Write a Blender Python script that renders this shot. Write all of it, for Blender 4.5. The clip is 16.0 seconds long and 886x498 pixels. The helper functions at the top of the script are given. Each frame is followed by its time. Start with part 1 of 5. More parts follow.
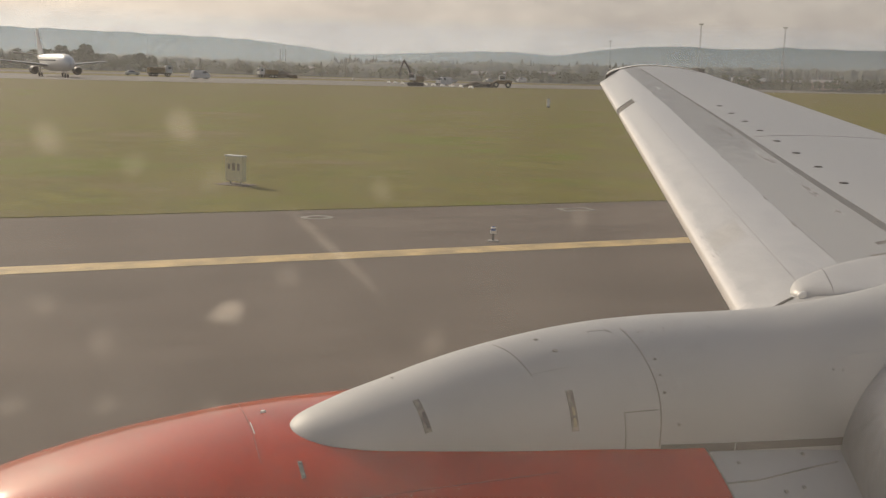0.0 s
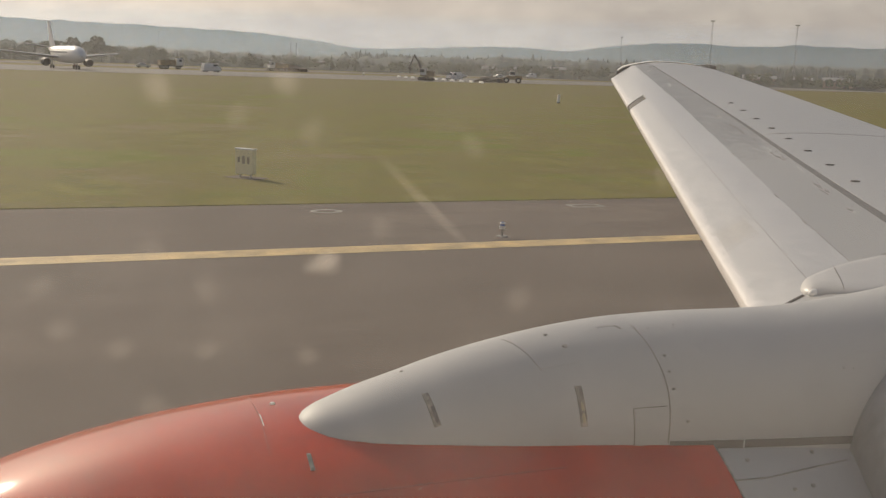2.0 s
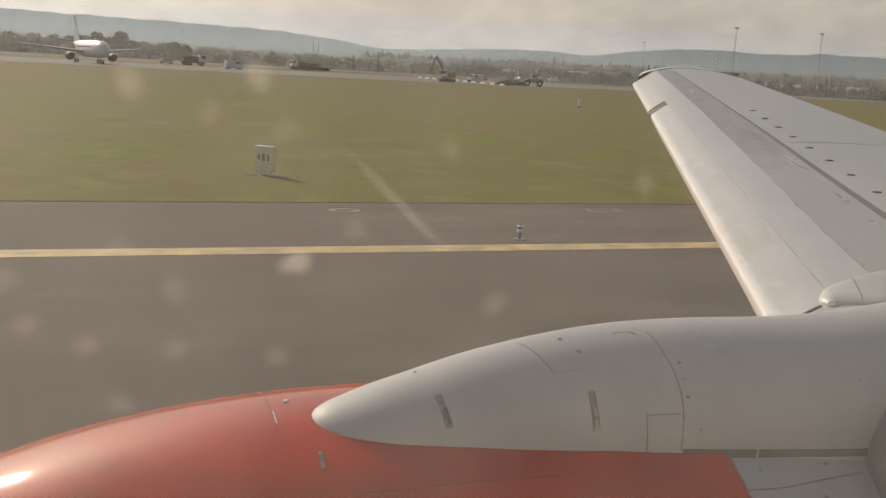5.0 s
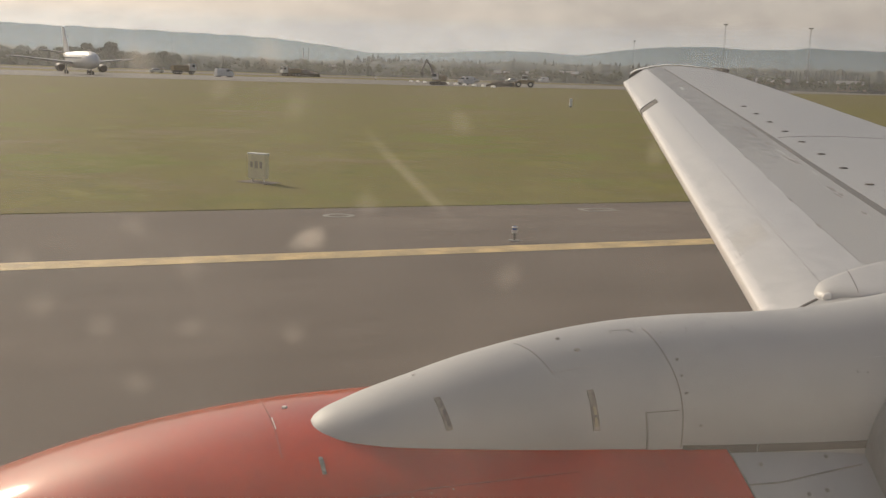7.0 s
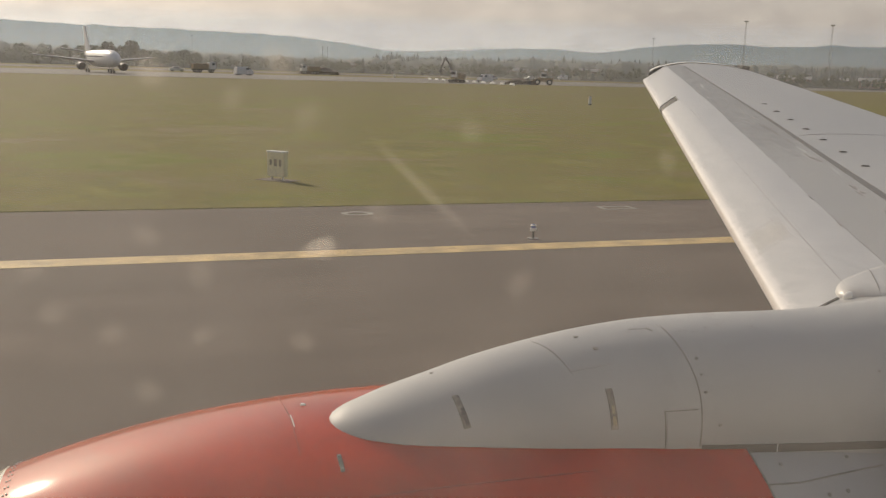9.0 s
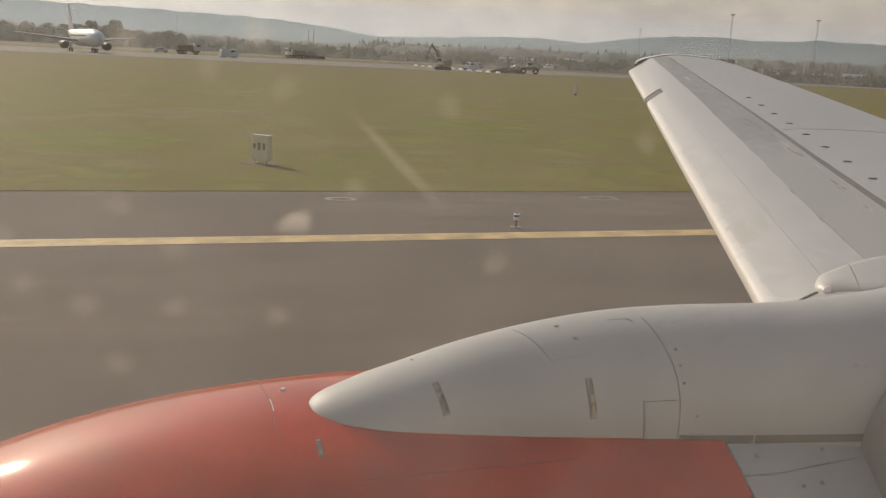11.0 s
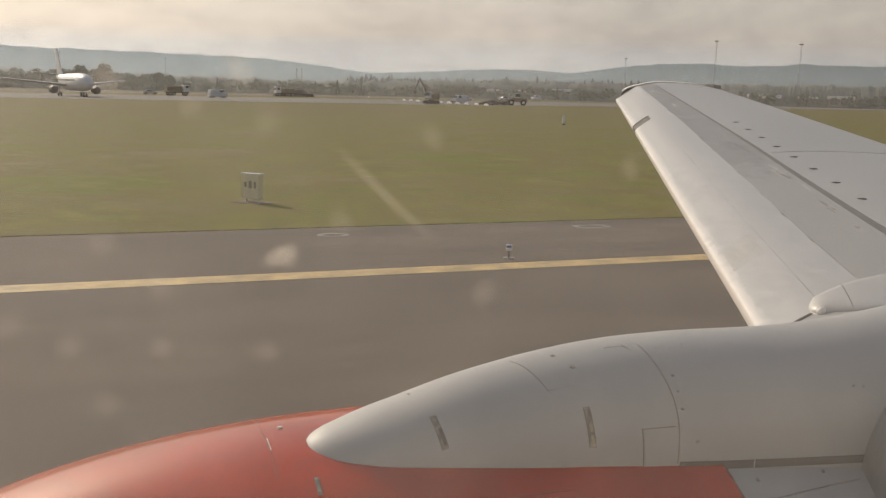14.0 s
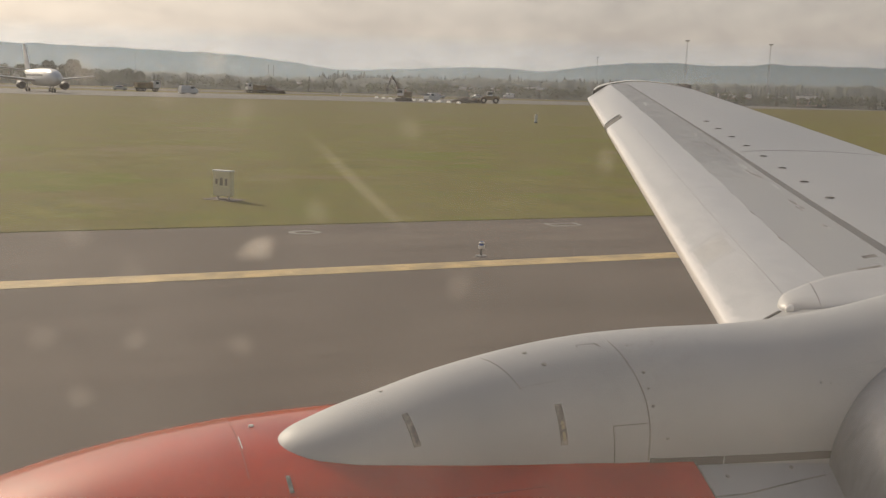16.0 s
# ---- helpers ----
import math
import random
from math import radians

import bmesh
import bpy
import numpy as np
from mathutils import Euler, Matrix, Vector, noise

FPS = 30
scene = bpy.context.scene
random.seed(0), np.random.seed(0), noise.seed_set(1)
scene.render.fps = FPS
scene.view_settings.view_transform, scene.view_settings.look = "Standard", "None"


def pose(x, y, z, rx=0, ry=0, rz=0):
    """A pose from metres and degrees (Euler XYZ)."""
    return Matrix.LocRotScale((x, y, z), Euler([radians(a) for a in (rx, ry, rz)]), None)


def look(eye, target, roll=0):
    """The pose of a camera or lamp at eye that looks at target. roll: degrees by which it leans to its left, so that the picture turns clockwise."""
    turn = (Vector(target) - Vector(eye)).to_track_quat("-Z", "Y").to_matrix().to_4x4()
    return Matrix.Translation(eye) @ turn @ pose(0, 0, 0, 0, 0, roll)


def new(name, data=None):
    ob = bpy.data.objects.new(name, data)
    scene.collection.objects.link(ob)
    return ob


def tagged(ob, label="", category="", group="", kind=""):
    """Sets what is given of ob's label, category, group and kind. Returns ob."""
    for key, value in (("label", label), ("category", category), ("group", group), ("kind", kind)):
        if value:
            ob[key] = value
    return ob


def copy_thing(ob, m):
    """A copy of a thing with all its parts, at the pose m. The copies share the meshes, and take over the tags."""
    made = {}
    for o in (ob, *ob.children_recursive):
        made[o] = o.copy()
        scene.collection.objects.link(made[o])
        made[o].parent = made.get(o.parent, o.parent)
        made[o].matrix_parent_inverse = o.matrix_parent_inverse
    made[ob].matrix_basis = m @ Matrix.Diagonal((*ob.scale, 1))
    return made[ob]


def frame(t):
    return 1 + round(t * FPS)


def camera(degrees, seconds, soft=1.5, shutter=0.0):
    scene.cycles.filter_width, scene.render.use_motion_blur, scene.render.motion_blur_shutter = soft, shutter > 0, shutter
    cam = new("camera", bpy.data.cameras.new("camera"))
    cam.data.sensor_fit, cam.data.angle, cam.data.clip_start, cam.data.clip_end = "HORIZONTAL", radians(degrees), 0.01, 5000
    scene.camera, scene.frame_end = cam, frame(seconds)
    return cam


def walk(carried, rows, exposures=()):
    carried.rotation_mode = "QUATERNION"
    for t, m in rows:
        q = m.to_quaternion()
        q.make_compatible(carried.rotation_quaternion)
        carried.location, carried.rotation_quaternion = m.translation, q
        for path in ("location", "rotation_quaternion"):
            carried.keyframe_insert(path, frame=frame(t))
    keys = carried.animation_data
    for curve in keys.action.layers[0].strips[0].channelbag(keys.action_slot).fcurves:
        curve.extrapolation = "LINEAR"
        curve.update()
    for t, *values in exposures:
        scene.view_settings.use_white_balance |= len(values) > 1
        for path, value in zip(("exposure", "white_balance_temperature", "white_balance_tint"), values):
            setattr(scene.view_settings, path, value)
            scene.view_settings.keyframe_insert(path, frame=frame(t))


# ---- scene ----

# The airliner stands with its nose towards -x; the camera looks out of a cabin window on its right side (+y).
cam = camera(48.3, 16.0, soft=1.3)
PATH = [
    (0, 0.0034, 0.0000, 3.7041, 79.836, -1.637, -19.355),
    (0.5, 0.0025, 0.0000, 3.7047, 79.650, -1.885, -18.897),
    (1, 0.0038, 0.0000, 3.7037, 80.001, -1.736, -18.808),
    (1.5, -0.0018, 0.0000, 3.7020, 80.878, -2.233, -18.870),
    (2, -0.0029, 0.0000, 3.7012, 79.533, -2.086, -18.765),
    (2.5, -0.0034, 0.0000, 3.7012, 79.456, -1.851, -18.505),
    (3, -0.0032, 0.0000, 3.7021, 79.775, -1.973, -18.517),
    (3.2, -0.0022, 0.0000, 3.7020, 79.651, -2.041, -17.742),
    (5.3, 0.0004, 0.0000, 3.7009, 79.565, -3.239, -17.563),
    (5.5, -0.0007, 0.0000, 3.6998, 79.593, -2.328, -17.594),
    (6, -0.0016, 0.0000, 3.7000, 79.676, -2.592, -18.432),
    (6.5, 0.0007, 0.0000, 3.7000, 79.428, -3.397, -18.995),
    (7, -0.0009, 0.0000, 3.6991, 79.756, -1.910, -18.072),
    (7.5, -0.0007, 0.0000, 3.6992, 79.957, -2.264, -19.202),
    (8, -0.0009, 0.0000, 3.6983, 79.368, -1.599, -17.526),
    (8.5, -0.0005, 0.0000, 3.6981, 79.796, -1.807, -17.876),
    (9, -0.0003, 0.0000, 3.6999, 79.600, -1.800, -17.000),
    (9.2, 0.0006, 0.0000, 3.7003, 79.096, -2.599, -16.015),
    (11.3, 0.0002, 0.0000, 3.6984, 78.881, -2.688, -18.327),
    (11.5, 0.0003, 0.0000, 3.6973, 79.208, -1.819, -18.162),
    (12, 0.0008, 0.0000, 3.6970, 79.215, -1.317, -17.167),
    (12.5, 0.0008, 0.0000, 3.6986, 79.372, -1.159, -16.406),
    (13, 0.0004, 0.0000, 3.6993, 79.623, -1.131, -14.935),
    (13.5, 0.0006, 0.0000, 3.6992, 80.085, -1.018, -16.035),
    (14, 0.0007, 0.0000, 3.6989, 80.826, -1.403, -18.472),
    (14.5, 0.0021, 0.0000, 3.6986, 79.467, -1.835, -18.852),
    (15, 0.0011, 0.0000, 3.6990, 80.226, -1.327, -19.053),
    (15.5, 0.0003, 0.0000, 3.6984, 80.691, -1.570, -19.937),
    (16, 0.0004, 0.0000, 3.6985, 80.740, -1.750, -20.046),
]
walk(cam, [(t, pose(x, y, z, rx, ry, rz)) for t, x, y, z, rx, ry, rz in PATH])

# ---- light ----
SUN = Vector((-0.353, 0.824, 0.441)).normalized()
scene.view_settings.exposure = 0.0


def node(tree, kind, **values):
    n = tree.nodes.new(kind)
    for key, value in values.items():
        if key in n.inputs:
            n.inputs[key].default_value = value
    return n


def make_world():
    world = bpy.data.worlds.new("sky")
    scene.world = world
    world.use_nodes = True
    t = world.node_tree
    t.nodes.clear()
    out = t.nodes.new("ShaderNodeOutputWorld")
    bg = node(t, "ShaderNodeBackground", Strength=0.1)
    sky = t.nodes.new("ShaderNodeTexSky")
    sky.sky_type = "NISHITA"
    sky.sun_disc = False
    sky.sun_elevation = math.asin(SUN.z)
    sky.sun_rotation = math.atan2(SUN.x, SUN.y)
    sky.dust_density = 3.0
    co = t.nodes.new("ShaderNodeTexCoord")
    sep = t.nodes.new("ShaderNodeSeparateXYZ")
    t.links.new(co.outputs["Generated"], sep.inputs[0])
    lift = t.nodes.new("ShaderNodeMath")
    lift.operation = "ADD"
    lift.inputs[1].default_value = 0.42
    t.links.new(sep.outputs["Z"], lift.inputs[0])
    flat = []
    for axis in ("X", "Y"):
        d = t.nodes.new("ShaderNodeMath")
        d.operation = "DIVIDE"
        t.links.new(sep.outputs[axis], d.inputs[0])
        t.links.new(lift.outputs[0], d.inputs[1])
        flat.append(d)
    com = t.nodes.new("ShaderNodeCombineXYZ")
    t.links.new(flat[0].outputs[0], com.inputs["X"])
    t.links.new(flat[1].outputs[0], com.inputs["Y"])
    cloud = node(t, "ShaderNodeTexNoise", Scale=3.0, Detail=9.0, Roughness=0.6, Distortion=0.25)
    t.links.new(com.outputs[0], cloud.inputs["Vector"])
    ramp = t.nodes.new("ShaderNodeValToRGB")
    ramp.color_ramp.elements[0].position = 0.4
    ramp.color_ramp.elements[0].color = (5.1, 4.5, 4.2, 1)
    ramp.color_ramp.elements[1].position = 0.6
    ramp.color_ramp.elements[1].color = (6.85, 6.05, 5.45, 1)
    puffs = node(t, "ShaderNodeTexNoise", Scale=11.0, Detail=7.0, Roughness=0.6, Distortion=0.4)
    t.links.new(com.outputs[0], puffs.inputs["Vector"])
    both = node(t, "ShaderNodeMix", Factor=0.3)
    t.links.new(cloud.outputs["Fac"], both.inputs["A"])
    t.links.new(puffs.outputs["Fac"], both.inputs["B"])
    t.links.new(both.outputs["Result"], ramp.inputs["Fac"])
    # the haze is thick at the horizon and thins upwards; it glows on the sun's side
    thick = node(t, "ShaderNodeMapRange")
    for key, value in (("From Min", 0.0), ("From Max", 0.5), ("To Min", 0.93), ("To Max", 0.06)):
        thick.inputs[key].default_value = value
    t.links.new(sep.outputs["Z"], thick.inputs["Value"])
    dot = t.nodes.new("ShaderNodeVectorMath")
    dot.operation = "DOT_PRODUCT"
    dot.inputs[1].default_value = SUN
    t.links.new(co.outputs["Generated"], dot.inputs[0])
    glow = node(t, "ShaderNodeMapRange")
    for key, value in (("From Min", -0.6), ("From Max", 1.0), ("To Min", 0.55), ("To Max", 1.02)):
        glow.inputs[key].default_value = value
    t.links.new(dot.outputs["Value"], glow.inputs["Value"])
    sunward = t.nodes.new("ShaderNodeClamp")
    t.links.new(dot.outputs["Value"], sunward.inputs["Value"])
    lobe = t.nodes.new("ShaderNodeMath")
    lobe.operation = "POWER"
    lobe.inputs[1].default_value = 5.0
    t.links.new(sunward.outputs[0], lobe.inputs[0])
    aureole = t.nodes.new("ShaderNodeMath")
    aureole.operation = "MULTIPLY_ADD"
    aureole.inputs[1].default_value = 0.72
    t.links.new(lobe.outputs[0], aureole.inputs[0])
    t.links.new(glow.outputs[0], aureole.inputs[2])
    lit = t.nodes.new("ShaderNodeVectorMath")
    lit.operation = "SCALE"
    t.links.new(ramp.outputs[0], lit.inputs[0])
    t.links.new(aureole.outputs[0], lit.inputs["Scale"])
    mix = t.nodes.new("ShaderNodeMixRGB")
    t.links.new(thick.outputs[0], mix.inputs["Fac"])
    t.links.new(sky.outputs[0], mix.inputs["Color1"])
    t.links.new(lit.outputs[0], mix.inputs["Color2"])
    t.links.new(mix.outputs[0], bg.inputs["Color"])
    t.links.new(bg.outputs[0], out.inputs[0])


make_world()
sun = new("sun", bpy.data.lights.new("sun", "SUN"))
sun.data.energy, sun.data.angle, sun.data.color = 3.15, radians(0.7), (1.0, 0.865, 0.695)
sun.matrix_basis = look((0, 0, 0), -SUN)
sun.location = SUN * 60


# ---- materials ----
def surface(name, color, rough=0.5, metal=0.0, vary=0.15, fine=40.0, coarse=2.0, stretch=(1, 1, 1), bump=0.05,
            other=None, coat=0.0, coat_rough=0.07, thin=0.0, per_object=0.0, tint=None, tint_scale=0.05, shine=0.5):
    """A painted or natural surface with grain at two scales; other: the colour of its worn patches."""
    m = bpy.data.materials.new(name)
    m.use_nodes = True
    t = m.node_tree
    b = t.nodes["Principled BSDF"]
    b.inputs["Roughness"].default_value = rough
    b.inputs["Metallic"].default_value = metal
    b.inputs["Coat Weight"].default_value = coat
    b.inputs["Coat Roughness"].default_value = coat_rough
    b.inputs["Specular IOR Level"].default_value = shine
    co = t.nodes.new("ShaderNodeTexCoord")
    mp = t.nodes.new("ShaderNodeMapping")
    mp.inputs["Scale"].default_value = stretch
    t.links.new(co.outputs["Object"], mp.inputs["Vector"])
    big = node(t, "ShaderNodeTexNoise", Scale=coarse, Detail=5.0, Roughness=0.6)
    small = node(t, "ShaderNodeTexNoise", Scale=fine, Detail=3.0, Roughness=0.6)
    for n in (big, small):
        t.links.new(mp.outputs[0], n.inputs["Vector"])
    ramp = t.nodes.new("ShaderNodeValToRGB")
    ramp.color_ramp.elements[0].position, ramp.color_ramp.elements[1].position = 0.36, 0.66
    o = other or [c * (1 - 1.6 * vary) for c in color]
    ramp.color_ramp.elements[0].color = (*o, 1)
    ramp.color_ramp.elements[1].color = (*[min(1, c * (1 + vary)) for c in color], 1)
    t.links.new(big.outputs["Fac"], ramp.inputs["Fac"])
    last = ramp.outputs["Color"]
    if tint:
        wide = node(t, "ShaderNodeTexNoise", Scale=tint_scale, Detail=4.0, Roughness=0.6)
        t.links.new(mp.outputs[0], wide.inputs["Vector"])
        r2 = t.nodes.new("ShaderNodeValToRGB")
        r2.color_ramp.elements[0].position, r2.color_ramp.elements[1].position = 0.4, 0.62
        t.links.new(wide.outputs["Fac"], r2.inputs["Fac"])
        mt = t.nodes.new("ShaderNodeMixRGB")
        mt.inputs["Color2"].default_value = (*tint, 1)
        t.links.new(r2.outputs["Color"], mt.inputs["Fac"])
        t.links.new(last, mt.inputs["Color1"])
        last = mt.outputs["Color"]
    grain = t.nodes.new("ShaderNodeMixRGB")
    grain.blend_type = "OVERLAY"
    grain.inputs["Fac"].default_value = min(1.0, vary * 1.8)
    t.links.new(last, grain.inputs["Color1"])
    t.links.new(small.outputs["Fac"], grain.inputs["Color2"])
    last = grain.outputs["Color"]
    if per_object:
        info = t.nodes.new("ShaderNodeObjectInfo")
        hsv = t.nodes.new("ShaderNodeHueSaturation")
        rng = node(t, "ShaderNodeMapRange")
        rng.inputs["To Min"].default_value, rng.inputs["To Max"].default_value = 1 - per_object, 1 + per_object
        t.links.new(info.outputs["Random"], rng.inputs["Value"])
        t.links.new(rng.outputs[0], hsv.inputs["Value"])
        t.links.new(last, hsv.inputs["Color"])
        last = hsv.outputs["Color"]
    t.links.new(last, b.inputs["Base Color"])
    rr = node(t, "ShaderNodeMapRange")
    rr.inputs["To Min"].default_value, rr.inputs["To Max"].default_value = max(0.02, rough - 0.1), min(1, rough + 0.1)
    t.links.new(big.outputs["Fac"], rr.inputs["Value"])
    t.links.new(rr.outputs[0], b.inputs["Roughness"])
    if bump:
        bp = t.nodes.new("ShaderNodeBump")
        bp.inputs["Strength"].default_value = bump
        bp.inputs["Distance"].default_value = 0.01
        t.links.new(small.outputs["Fac"], bp.inputs["Height"])
        t.links.new(bp.outputs[0], b.inputs["Normal"])
    if thin:
        # thin leaves let daylight through
        through_leaf = t.nodes.new("ShaderNodeBsdfTranslucent")
        t.links.new(last, through_leaf.inputs["Color"])
        both = node(t, "ShaderNodeMixShader", Fac=thin)
        t.links.new(b.outputs[0], both.inputs[1])
        t.links.new(through_leaf.outputs[0], both.inputs[2])
        t.links.new(both.outputs[0], t.nodes["Material Output"].inputs["Surface"])
    return m


def edge_tone(m, across, start, width, color, scale=45.0):
    """Blends in a colour on one side of a line, broken by noise: across is the plan direction square to it, start the
    line's place along that.
    """
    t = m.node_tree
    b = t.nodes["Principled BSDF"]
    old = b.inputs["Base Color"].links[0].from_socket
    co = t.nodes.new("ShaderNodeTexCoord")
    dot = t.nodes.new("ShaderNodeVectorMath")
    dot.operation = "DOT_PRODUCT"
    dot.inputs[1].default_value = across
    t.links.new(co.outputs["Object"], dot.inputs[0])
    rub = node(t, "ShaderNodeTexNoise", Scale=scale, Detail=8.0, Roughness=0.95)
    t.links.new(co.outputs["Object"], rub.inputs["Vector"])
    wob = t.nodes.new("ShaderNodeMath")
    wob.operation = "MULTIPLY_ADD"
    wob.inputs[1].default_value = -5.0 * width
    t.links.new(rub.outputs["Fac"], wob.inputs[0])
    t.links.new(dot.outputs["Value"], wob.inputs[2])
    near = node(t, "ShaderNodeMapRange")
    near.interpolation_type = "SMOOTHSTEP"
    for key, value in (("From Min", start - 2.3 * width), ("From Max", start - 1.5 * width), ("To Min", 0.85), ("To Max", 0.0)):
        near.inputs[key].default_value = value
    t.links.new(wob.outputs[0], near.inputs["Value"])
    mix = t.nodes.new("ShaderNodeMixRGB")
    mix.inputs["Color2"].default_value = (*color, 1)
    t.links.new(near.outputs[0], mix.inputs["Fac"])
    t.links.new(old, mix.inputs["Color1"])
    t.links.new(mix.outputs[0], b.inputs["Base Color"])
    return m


def far_grass_haze(m, across, color):
    """Beyond the mown verge the grass is browner, with distance haze painted in as grey; across is the plan direction
    square to the taxiway.
    """
    t = m.node_tree
    b = t.nodes["Principled BSDF"]
    old = b.inputs["Base Color"].links[0].from_socket
    co = t.nodes.new("ShaderNodeTexCoord")
    dot = t.nodes.new("ShaderNodeVectorMath")
    dot.operation = "DOT_PRODUCT"
    dot.inputs[1].default_value = across
    t.links.new(co.outputs["Object"], dot.inputs[0])
    patch = node(t, "ShaderNodeTexNoise", Scale=0.06, Detail=5.0, Roughness=0.65)
    t.links.new(co.outputs["Object"], patch.inputs["Vector"])
    wob = t.nodes.new("ShaderNodeMath")
    wob.operation = "MULTIPLY_ADD"
    wob.inputs[1].default_value = 60.0
    t.links.new(patch.outputs["Fac"], wob.inputs[0])
    t.links.new(dot.outputs["Value"], wob.inputs[2])
    far = node(t, "ShaderNodeMapRange")
    far.interpolation_type = "SMOOTHSTEP"
    for key, value in (("From Min", 70.0), ("From Max", 210.0), ("To Min", 0.0), ("To Max", 0.9)):
        far.inputs[key].default_value = value
    t.links.new(wob.outputs[0], far.inputs["Value"])
    mix = t.nodes.new("ShaderNodeMixRGB")
    mix.inputs["Color2"].default_value = (*color, 1)
    t.links.new(far.outputs[0], mix.inputs["Fac"])
    t.links.new(old, mix.inputs["Color1"])
    t.links.new(mix.outputs[0], b.inputs["Base Color"])
    return m


def swathes(m, size, stretch, low, high, strength):
    """Broad uneven patches where the sward is lusher (low) or drier and browner (high)."""
    t = m.node_tree
    b = t.nodes["Principled BSDF"]
    last = b.inputs["Base Color"].links[0].from_socket
    co = t.nodes.new("ShaderNodeTexCoord")
    mp = t.nodes.new("ShaderNodeMapping")
    mp.inputs["Scale"].default_value = stretch
    t.links.new(co.outputs["Object"], mp.inputs["Vector"])
    patch = node(t, "ShaderNodeTexNoise", Scale=1.0 / size, Detail=6.0, Roughness=0.68, Distortion=0.6)
    t.links.new(mp.outputs[0], patch.inputs["Vector"])
    for color, a, c in ((low, 0.47, 0.34), (high, 0.53, 0.66)):
        amount = node(t, "ShaderNodeMapRange")
        amount.interpolation_type = "SMOOTHSTEP"
        for key, value in (("From Min", a), ("From Max", c), ("To Min", 0.0), ("To Max", strength)):
            amount.inputs[key].default_value = value
        t.links.new(patch.outputs["Fac"], amount.inputs["Value"])
        mix = t.nodes.new("ShaderNodeMixRGB")
        mix.inputs["Color2"].default_value = (*color, 1)
        t.links.new(amount.outputs[0], mix.inputs["Fac"])
        t.links.new(last, mix.inputs["Color1"])
        last = mix.outputs[0]
    t.links.new(last, b.inputs["Base Color"])
    return m


def haze_sheet(name, amount, color, full, top):
    """Translucent colour for an added sheet that imitates distance haze; full up to one height and gone at the other.
    """
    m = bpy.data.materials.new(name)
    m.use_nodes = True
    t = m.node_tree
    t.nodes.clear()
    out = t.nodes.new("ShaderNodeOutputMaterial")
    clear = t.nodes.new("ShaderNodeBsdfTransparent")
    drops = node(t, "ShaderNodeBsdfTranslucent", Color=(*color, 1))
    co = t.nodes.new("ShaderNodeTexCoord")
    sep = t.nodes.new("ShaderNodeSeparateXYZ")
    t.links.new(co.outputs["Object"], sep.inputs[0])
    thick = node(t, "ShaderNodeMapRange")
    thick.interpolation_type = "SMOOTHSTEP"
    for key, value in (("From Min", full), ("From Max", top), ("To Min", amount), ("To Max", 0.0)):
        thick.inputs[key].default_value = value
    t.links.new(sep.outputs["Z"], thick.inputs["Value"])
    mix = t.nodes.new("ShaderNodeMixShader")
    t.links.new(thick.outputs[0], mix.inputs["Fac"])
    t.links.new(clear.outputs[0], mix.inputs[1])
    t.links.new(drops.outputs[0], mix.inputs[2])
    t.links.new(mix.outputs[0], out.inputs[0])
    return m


def glass(name, color=(0.05, 0.06, 0.07)):
    m = bpy.data.materials.new(name)
    m.use_nodes = True
    b = m.node_tree.nodes["Principled BSDF"]
    b.inputs["Base Color"].default_value = (*color, 1)
    b.inputs["Roughness"].default_value = 0.06
    b.inputs["IOR"].default_value = 1.5
    return m


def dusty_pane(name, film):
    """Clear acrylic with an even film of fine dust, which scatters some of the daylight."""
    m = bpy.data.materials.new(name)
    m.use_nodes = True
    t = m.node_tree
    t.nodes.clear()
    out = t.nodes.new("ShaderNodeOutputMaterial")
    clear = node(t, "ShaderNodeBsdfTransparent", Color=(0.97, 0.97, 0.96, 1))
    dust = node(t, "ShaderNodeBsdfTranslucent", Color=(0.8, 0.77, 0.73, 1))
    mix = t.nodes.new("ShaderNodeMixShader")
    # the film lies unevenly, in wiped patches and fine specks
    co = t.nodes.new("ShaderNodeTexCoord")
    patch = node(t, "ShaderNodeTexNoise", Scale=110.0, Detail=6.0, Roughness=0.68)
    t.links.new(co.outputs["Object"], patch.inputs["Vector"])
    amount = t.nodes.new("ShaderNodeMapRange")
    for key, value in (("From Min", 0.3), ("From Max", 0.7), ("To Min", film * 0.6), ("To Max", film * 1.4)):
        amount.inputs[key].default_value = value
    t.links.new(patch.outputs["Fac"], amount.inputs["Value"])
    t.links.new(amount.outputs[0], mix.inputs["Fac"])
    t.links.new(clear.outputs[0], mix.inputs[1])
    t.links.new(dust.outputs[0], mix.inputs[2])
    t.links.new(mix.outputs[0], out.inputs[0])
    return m


